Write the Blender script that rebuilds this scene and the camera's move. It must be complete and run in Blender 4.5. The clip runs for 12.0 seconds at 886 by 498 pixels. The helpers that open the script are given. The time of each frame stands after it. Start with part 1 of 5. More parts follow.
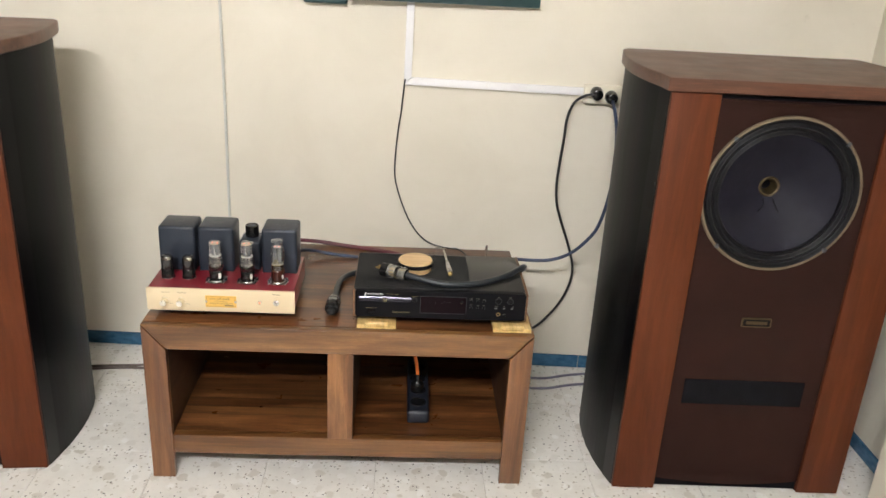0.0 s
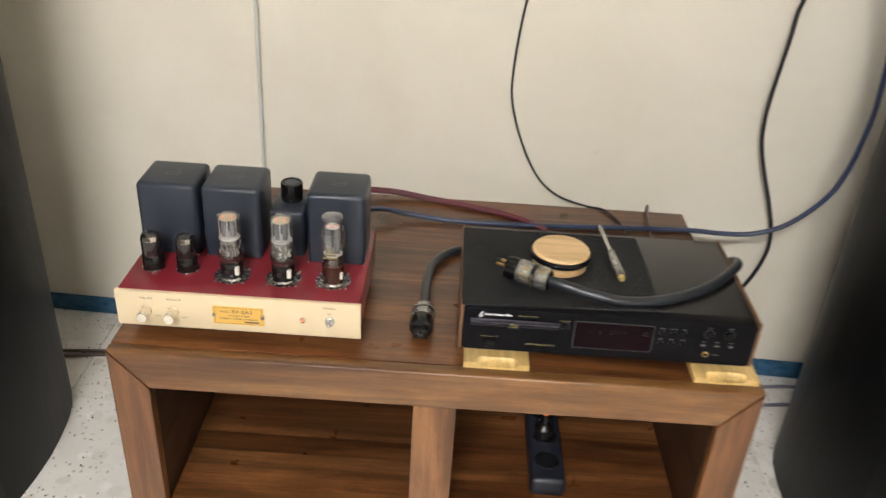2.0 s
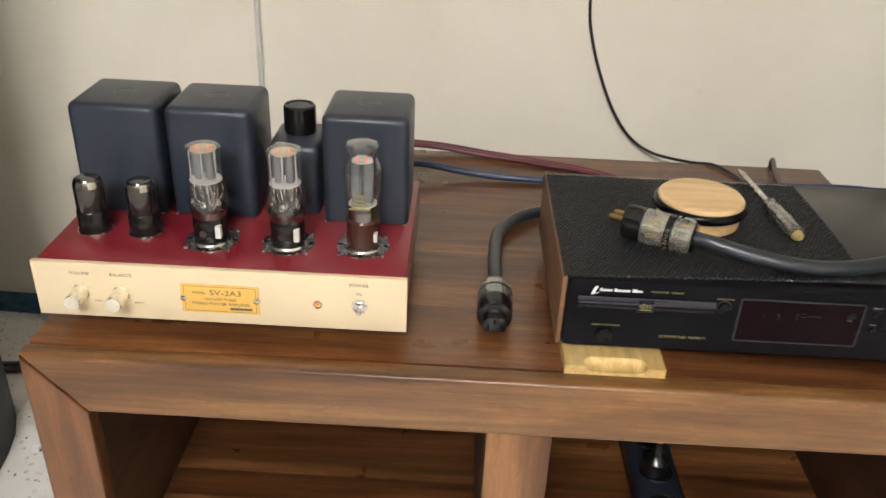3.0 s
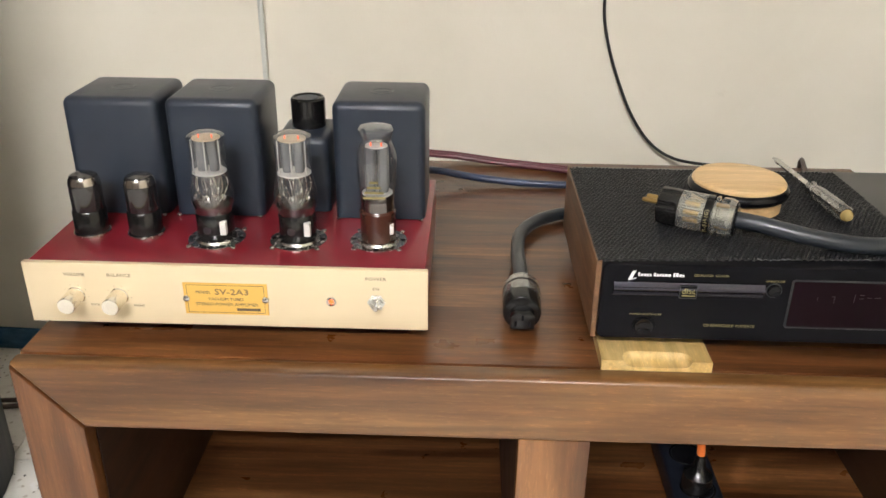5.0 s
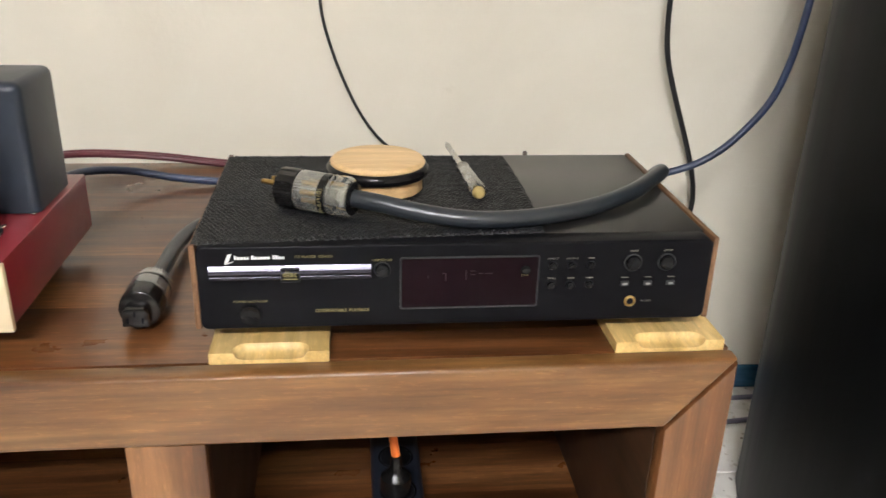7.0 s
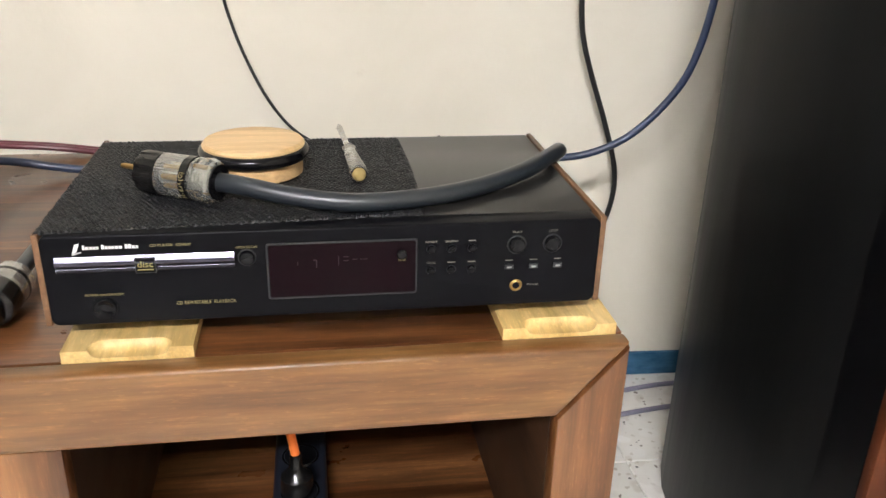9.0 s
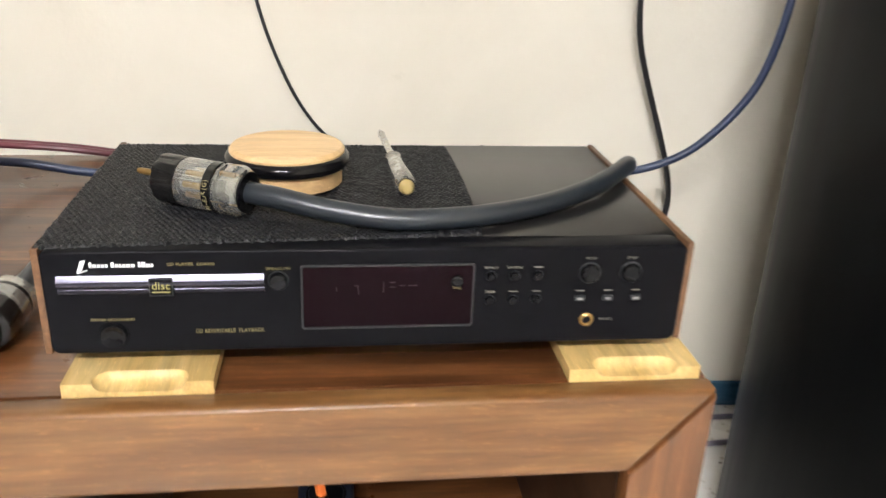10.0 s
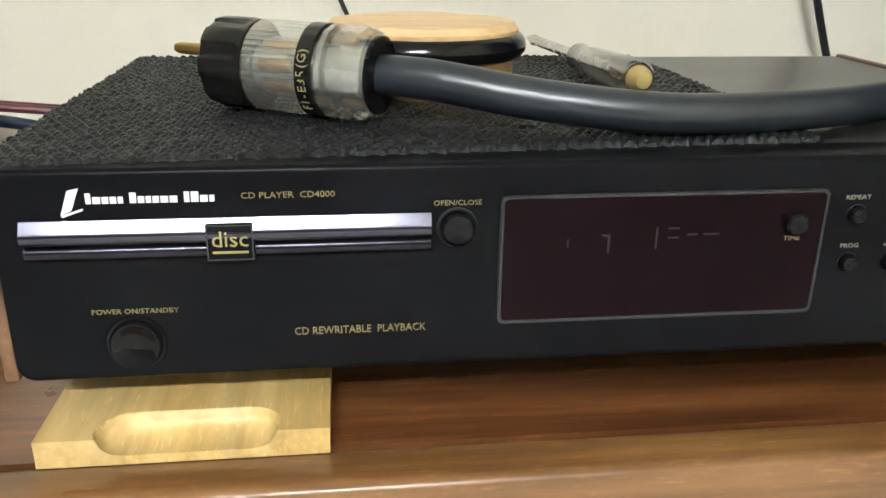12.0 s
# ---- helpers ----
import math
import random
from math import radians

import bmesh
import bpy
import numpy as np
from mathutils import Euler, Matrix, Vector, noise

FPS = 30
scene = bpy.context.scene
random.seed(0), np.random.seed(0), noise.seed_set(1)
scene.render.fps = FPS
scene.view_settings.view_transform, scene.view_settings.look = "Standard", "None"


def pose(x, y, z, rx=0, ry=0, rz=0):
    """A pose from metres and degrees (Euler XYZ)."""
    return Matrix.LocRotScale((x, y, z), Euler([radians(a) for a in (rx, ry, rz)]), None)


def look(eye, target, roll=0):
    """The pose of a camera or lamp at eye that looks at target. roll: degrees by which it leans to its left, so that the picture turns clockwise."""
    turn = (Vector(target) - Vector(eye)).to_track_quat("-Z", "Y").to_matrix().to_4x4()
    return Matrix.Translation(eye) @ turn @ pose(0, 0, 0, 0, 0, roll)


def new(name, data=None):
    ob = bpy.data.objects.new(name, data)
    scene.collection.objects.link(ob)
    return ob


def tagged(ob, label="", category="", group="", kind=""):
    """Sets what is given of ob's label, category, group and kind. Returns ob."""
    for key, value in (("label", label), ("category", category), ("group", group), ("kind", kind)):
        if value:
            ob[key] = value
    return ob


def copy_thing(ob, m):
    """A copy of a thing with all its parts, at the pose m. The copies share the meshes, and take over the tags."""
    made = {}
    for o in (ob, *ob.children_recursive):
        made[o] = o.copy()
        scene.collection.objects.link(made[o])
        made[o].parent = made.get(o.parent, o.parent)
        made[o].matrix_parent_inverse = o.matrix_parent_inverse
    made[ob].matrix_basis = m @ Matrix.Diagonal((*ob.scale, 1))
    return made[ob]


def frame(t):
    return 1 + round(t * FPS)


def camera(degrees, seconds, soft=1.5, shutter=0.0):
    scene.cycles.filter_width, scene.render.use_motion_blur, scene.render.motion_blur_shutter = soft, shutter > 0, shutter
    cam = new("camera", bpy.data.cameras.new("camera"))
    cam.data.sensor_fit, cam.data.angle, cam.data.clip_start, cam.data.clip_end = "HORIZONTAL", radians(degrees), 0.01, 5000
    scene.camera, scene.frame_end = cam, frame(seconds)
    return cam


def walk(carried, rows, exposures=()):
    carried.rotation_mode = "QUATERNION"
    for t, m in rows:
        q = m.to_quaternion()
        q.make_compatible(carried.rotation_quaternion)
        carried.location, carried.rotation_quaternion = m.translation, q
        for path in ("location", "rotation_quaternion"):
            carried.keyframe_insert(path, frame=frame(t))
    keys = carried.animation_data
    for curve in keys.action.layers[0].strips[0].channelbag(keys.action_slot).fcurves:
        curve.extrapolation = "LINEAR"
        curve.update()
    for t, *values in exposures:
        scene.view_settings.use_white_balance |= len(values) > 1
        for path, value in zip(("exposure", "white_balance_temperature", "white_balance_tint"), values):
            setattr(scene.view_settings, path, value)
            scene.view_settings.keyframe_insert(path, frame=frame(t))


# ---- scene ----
cam = camera(56.3, 12.0, shutter=0.4)
PATH = [
    (0, (0.052, 0.024, 1.445), (0.154, 1.881, 0.708), 3.2),
    (0.5, (-0.025, 0.236, 1.403), (0.144, 2.066, 0.615), 3.5),
    (1, (0.012, 0.471, 1.344), (0.081, 2.288, 0.511), 3.3),
    (1.5, (0.008, 0.681, 1.304), (-0.008, 2.459, 0.389), 3.4),
    (2, (-0.093, 0.921, 1.245), (-0.099, 2.656, 0.252), 3.7),
    (2.5, (-0.157, 1.13, 1.117), (-0.156, 2.844, 0.087), 3.7),
    (3, (-0.168, 1.26, 0.962), (-0.2, 3.015, 0.004), 2.5),
    (3.2, (-0.172, 1.276, 0.923), (-0.216, 3.055, 0.011), 1.8),
    (5, (-0.18, 1.287, 0.882), (-0.236, 3.097, 0.033), 0.6),
    (5.5, (-0.13, 1.287, 0.868), (-0.135, 3.098, 0.02), 0.9),
    (5.7, (-0.111, 1.292, 0.862), (-0.046, 3.102, 0.015), 1.5),
    (6, (-0.04, 1.295, 0.845), (0.043, 3.12, 0.032), 1.2),
    (6.5, (0.028, 1.304, 0.836), (0.189, 3.131, 0.038), 1.3),
    (7, (0.07, 1.312, 0.83), (0.281, 3.14, 0.046), 1.7),
    (9, (0.147, 1.337, 0.808), (0.446, 3.148, 0.014), 1.6),
    (9.5, (0.154, 1.356, 0.802), (0.42, 3.168, -0.001), 2.2),
    (10, (0.131, 1.429, 0.781), (0.387, 3.256, 0.007), 2.5),
    (10.5, (0.088, 1.603, 0.728), (0.354, 3.415, -0.074), 2.4),
    (11, (0.053, 1.67, 0.656), (0.289, 3.507, -0.098), 1.7),
    (11.5, (0.052, 1.676, 0.634), (0.28, 3.534, -0.071), 1.3),
    (12, (0.055, 1.678, 0.635), (0.282, 3.534, -0.075), 0.8),
]
walk(cam, [(t, look(eye, target, roll)) for t, eye, target, roll in PATH],
     exposures=[(0, 0.70, 6430, 10), (2, 0.70, 6470, 10), (5, 0.78, 6420, 10), (7, 0.92, 6300, 10), (9.5, 1.18, 6250, 11), (10.5, 1.30, 6250, 9), (11.2, 1.14, 6150, 4), (12, 1.08, 6080, 2)])

# ---- light ----
world = bpy.data.worlds.new("world")
world.use_nodes = True
world.node_tree.nodes["Background"].inputs[0].default_value = (0.9, 0.85, 0.75, 1)
world.node_tree.nodes["Background"].inputs[1].default_value = 0.05
scene.world = world
LAMP_POWER = 262.0
LAMP_COLOUR = (1.03, 1.0, 0.99)


# ---- materials ----
def nodes_of(name):
    m = bpy.data.materials.new(name)
    m.use_nodes = True
    t = m.node_tree
    return m, t, t.nodes["Principled BSDF"], t.nodes.new, t.links.new


def ramp(t, stops):
    r = t.nodes.new("ShaderNodeValToRGB")
    e = r.color_ramp.elements
    while len(e) < len(stops):
        e.new(0.5)
    for el, (p, c) in zip(e, stops):
        el.position, el.color = p, (*c, 1)
    return r


def coords(t, scale, world_space=False, shift=True):
    """Object (or world) coordinates in metres, stretched, and moved by the object's own random number."""
    if world_space:
        src = t.nodes.new("ShaderNodeNewGeometry").outputs["Position"]
    else:
        src = t.nodes.new("ShaderNodeTexCoord").outputs["Object"]
    m = t.nodes.new("ShaderNodeMapping")
    m.inputs["Scale"].default_value = scale
    t.links.new(src, m.inputs["Vector"])
    if shift:
        info = t.nodes.new("ShaderNodeObjectInfo")
        mul = t.nodes.new("ShaderNodeMath")
        mul.operation = "MULTIPLY"
        mul.inputs[1].default_value = 37.0
        t.links.new(info.outputs["Random"], mul.inputs[0])
        t.links.new(mul.outputs[0], m.inputs["Location"])
    return m.outputs["Vector"]


def noise_node(t, vec, scale, detail=4, rough=0.55, distort=0.0):
    n = t.nodes.new("ShaderNodeTexNoise")
    n.inputs["Scale"].default_value, n.inputs["Detail"].default_value = scale, detail
    n.inputs["Roughness"].default_value, n.inputs["Distortion"].default_value = rough, distort
    t.links.new(vec, n.inputs["Vector"])
    return n.outputs["Fac"]


def bump(t, fac, strength, distance, b):
    k = t.nodes.new("ShaderNodeBump")
    k.inputs["Strength"].default_value, k.inputs["Distance"].default_value = strength, distance
    t.links.new(fac, k.inputs["Height"])
    t.links.new(k.outputs[0], b.inputs["Normal"])
    return k


def surface(name, c1, c2, scale=8.0, rough=0.5, spread=0.1, metal=0.0, relief=0.1, grain=200.0, depth=0.0005, coat=0.0, spec=0.5, stretch=(1, 1, 1)):
    """A painted, moulded or metal surface: slow changes of colour, fine relief, uneven gloss."""
    m, t, b, add, link = nodes_of(name)
    v = coords(t, stretch)
    slow = noise_node(t, v, scale)
    r = ramp(t, [(0.3, c1), (0.7, c2)])
    link(slow, r.inputs[0])
    link(r.outputs[0], b.inputs["Base Color"])
    fine = noise_node(t, v, grain, 3)
    g = add("ShaderNodeMapRange")
    g.inputs[3].default_value, g.inputs[4].default_value = max(rough - spread, 0.02), min(rough + spread, 1)
    link(noise_node(t, v, scale * 5, 5), g.inputs[0])
    link(g.outputs[0], b.inputs["Roughness"])
    b.inputs["Metallic"].default_value, b.inputs["Coat Weight"].default_value = metal, coat
    b.inputs["Specular IOR Level"].default_value = spec
    if relief:
        bump(t, fine, relief, depth, b)
    return m


def wood(name, dark, mid, light, along=0, rough=0.4, rings=9.0, coat=0.0, vary=0.35, pores=1.0, bands=0.45, spec=0.5):
    """Grain that runs along the given axis; each board differs by its object's random number."""
    m, t, b, add, link = nodes_of(name)
    st = [rings, rings, rings]
    st[along] = rings * 0.09
    v = coords(t, st)
    big = noise_node(t, v, 1.0, 6, 0.6, 2.2)
    fs = [220.0, 220.0, 220.0]
    fs[along] = 7.0
    fine = noise_node(t, coords(t, fs), 1.0, 3, 0.6)
    r = ramp(t, [(0.32, dark), (0.5, mid), (0.68, light)])
    link(big, r.inputs[0])
    info = add("ShaderNodeObjectInfo")
    tone = add("ShaderNodeMapRange")
    tone.inputs[3].default_value, tone.inputs[4].default_value = 1 - vary, 1 + vary * 0.6
    link(info.outputs["Random"], tone.inputs[0])
    pore = add("ShaderNodeMapRange")
    pore.inputs[1].default_value, pore.inputs[2].default_value = 0.3, 0.62
    pore.inputs[3].default_value, pore.inputs[4].default_value = 1 - 0.42 * pores, 1.06
    link(fine, pore.inputs[0])
    ss = [26.0, 26.0, 26.0]
    ss[along] = 2.4
    streak = add("ShaderNodeMapRange")
    streak.inputs[1].default_value, streak.inputs[2].default_value = 0.46, 0.66
    streak.inputs[3].default_value, streak.inputs[4].default_value = 1.06, 1 - bands
    link(noise_node(t, coords(t, ss), 1.0, 5, 0.6, 0.9), streak.inputs[0])
    def times(a, c):
        k = add("ShaderNodeMath")
        k.operation = "MULTIPLY"
        link(a, k.inputs[0])
        link(c, k.inputs[1])
        return k.outputs[0]

    def layer(across, length, lo, hi, a, c, detail=3):
        sc = [across, across, across]
        sc[along] = length
        k = add("ShaderNodeMapRange")
        k.inputs[1].default_value, k.inputs[2].default_value, k.inputs[3].default_value, k.inputs[4].default_value = lo, hi, a, c
        link(noise_node(t, coords(t, sc), 1.0, detail, 0.65, 0.3), k.inputs[0])
        return k.outputs[0]

    middle = layer(85.0, 9.0, 0.32, 0.68, 1 - 0.34 * pores, 1 + 0.26 * pores, 4)
    flecks = layer(620.0, 70.0, 0.57, 0.68, 1.0, 1 + 0.75 * pores)
    first = times(times(tone.outputs[0], streak.outputs[0]), times(middle, flecks))
    mul = add("ShaderNodeMath")
    mul.operation = "MULTIPLY"
    link(first, mul.inputs[0])
    link(pore.outputs[0], mul.inputs[1])
    hsv = add("ShaderNodeHueSaturation")
    link(r.outputs[0], hsv.inputs["Color"])
    link(mul.outputs[0], hsv.inputs["Value"])
    link(hsv.outputs[0], b.inputs["Base Color"])
    g = add("ShaderNodeMapRange")
    g.inputs[3].default_value, g.inputs[4].default_value = rough - 0.08, rough + 0.14
    link(noise_node(t, coords(t, (14, 14, 14)), 1.0, 5), g.inputs[0])
    link(g.outputs[0], b.inputs["Roughness"])
    b.inputs["Coat Weight"].default_value, b.inputs["Coat Roughness"].default_value = coat, 0.25
    b.inputs["Specular IOR Level"].default_value = spec
    bump(t, fine, 0.12, 0.0006, b)
    return m


def thin_glass(name, tint, rough=0.02, haze=0.0, least=0.05, most=0.9):
    """A thin clear wall: straight sight through it, gloss that grows towards its rim, and a little milkiness."""
    m, t, b, add, link = nodes_of(name)
    clear, gloss = add("ShaderNodeBsdfTransparent"), b
    clear.inputs[0].default_value = (*tint, 1)
    b.inputs["Base Color"].default_value = (0.9, 0.9, 0.9, 1)
    b.inputs["Metallic"].default_value = 1.0
    g = add("ShaderNodeMapRange")
    g.inputs[3].default_value, g.inputs[4].default_value = rough, rough + 0.02
    link(noise_node(t, coords(t, (60, 60, 60)), 1.0, 3), g.inputs[0])
    link(g.outputs[0], b.inputs["Roughness"])
    rim, power, share = add("ShaderNodeLayerWeight"), add("ShaderNodeMath"), add("ShaderNodeMapRange")
    rim.inputs["Blend"].default_value = 0.5
    power.operation, power.inputs[1].default_value = "POWER", 2.6
    link(rim.outputs["Facing"], power.inputs[0])
    link(power.outputs[0], share.inputs[0])
    share.inputs[3].default_value, share.inputs[4].default_value = least, most
    milk, body, mix = add("ShaderNodeBsdfDiffuse"), add("ShaderNodeMixShader"), add("ShaderNodeMixShader")
    milk.inputs[0].default_value = (0.8, 0.8, 0.77, 1)
    body.inputs[0].default_value = haze
    link(clear.outputs[0], body.inputs[1])
    link(milk.outputs[0], body.inputs[2])
    link(share.outputs[0], mix.inputs[0])
    link(body.outputs[0], mix.inputs[1])
    link(gloss.outputs[0], mix.inputs[2])
    link(mix.outputs[0], t.nodes["Material Output"].inputs["Surface"])
    return m


def glow(name, colour, strength):
    m, t, b, add, link = nodes_of(name)
    b.inputs["Base Color"].default_value = (*colour, 1)
    b.inputs["Emission Color"].default_value, b.inputs["Emission Strength"].default_value = (*colour, 1), strength
    return m


def wall_paint(name):
    """Old emulsion: roller texture, slow blotches, hand marks and scuffs."""
    m, t, b, add, link = nodes_of(name)
    v = coords(t, (1, 1, 1), shift=False)
    r = ramp(t, [(0.25, (0.70, 0.655, 0.545)), (0.55, (0.755, 0.71, 0.60)), (0.8, (0.785, 0.745, 0.64))])
    link(noise_node(t, v, 3.0, 6, 0.6, 0.6), r.inputs[0])
    scuff = ramp(t, [(0.0, (1, 1, 1)), (0.66, (1, 1, 1)), (0.8, (0.86, 0.85, 0.82))])
    link(noise_node(t, v, 11.0, 8, 0.7), scuff.inputs[0])
    mix = add("ShaderNodeMix")
    mix.data_type, mix.blend_type = "RGBA", "MULTIPLY"
    mix.inputs[0].default_value = 1
    link(r.outputs[0], mix.inputs[6])
    link(scuff.outputs[0], mix.inputs[7])
    link(mix.outputs[2], b.inputs["Base Color"])
    b.inputs["Roughness"].default_value = 0.62
    b.inputs["Specular IOR Level"].default_value = 0.35
    bump(t, noise_node(t, v, 90.0, 5, 0.6), 0.22, 0.002, b)
    return m


def terrazzo(name):
    m, t, b, add, link = nodes_of(name)
    v = coords(t, (1, 1, 1), world_space=True)
    base = ramp(t, [(0.3, (0.70, 0.685, 0.645)), (0.7, (0.84, 0.825, 0.785))])
    link(noise_node(t, v, 9.0, 6, 0.65), base.inputs[0])

    def chips(scale, size, stops, under):
        n = add("ShaderNodeTexVoronoi")
        n.inputs["Scale"].default_value, n.inputs["Randomness"].default_value = scale, 1
        warp = add("ShaderNodeTexNoise")
        warp.inputs["Scale"].default_value = scale * 1.2
        link(v, warp.inputs["Vector"])
        off = add("ShaderNodeVectorMath")
        off.operation = "MULTIPLY_ADD"
        off.inputs[1].default_value = (0.7 / scale, 0.7 / scale, 0.7 / scale)
        link(warp.outputs["Color"], off.inputs[0])
        link(v, off.inputs[2])
        link(off.outputs[0], n.inputs["Vector"])
        mask = add("ShaderNodeMapRange")
        mask.inputs[1].default_value, mask.inputs[2].default_value = size, size * 0.75
        link(n.outputs["Distance"], mask.inputs[0])
        col = ramp(t, stops)
        sep = add("ShaderNodeSeparateColor")
        link(n.outputs["Color"], sep.inputs[0])
        link(sep.outputs[0], col.inputs[0])
        pick = ramp(t, [(0.0, (0, 0, 0)), (0.35, (0, 0, 0)), (0.4, (1, 1, 1))])
        link(sep.outputs[1], pick.inputs[0])
        both = add("ShaderNodeMath")
        both.operation = "MULTIPLY"
        link(mask.outputs[0], both.inputs[0])
        link(pick.outputs[0], both.inputs[1])
        mx = add("ShaderNodeMix")
        mx.data_type = "RGBA"
        link(both.outputs[0], mx.inputs[0])
        link(under, mx.inputs[6])
        link(col.outputs[0], mx.inputs[7])
        return mx.outputs[2]

    c = chips(26.0, 0.46, [(0.2, (0.80, 0.79, 0.76)), (0.6, (0.60, 0.57, 0.51)), (0.9, (0.85, 0.845, 0.82))], base.outputs[0])
    c = chips(75.0, 0.30, [(0.3, (0.5, 0.46, 0.40)), (0.8, (0.72, 0.70, 0.66))], c)
    c = chips(60.0, 0.17, [(0.3, (0.05, 0.05, 0.05)), (0.8, (0.22, 0.19, 0.16))], c)
    link(c, b.inputs["Base Color"])
    g = add("ShaderNodeMapRange")
    g.inputs[3].default_value, g.inputs[4].default_value = 0.28, 0.5
    link(noise_node(t, v, 25.0, 5), g.inputs[0])
    link(g.outputs[0], b.inputs["Roughness"])
    return m


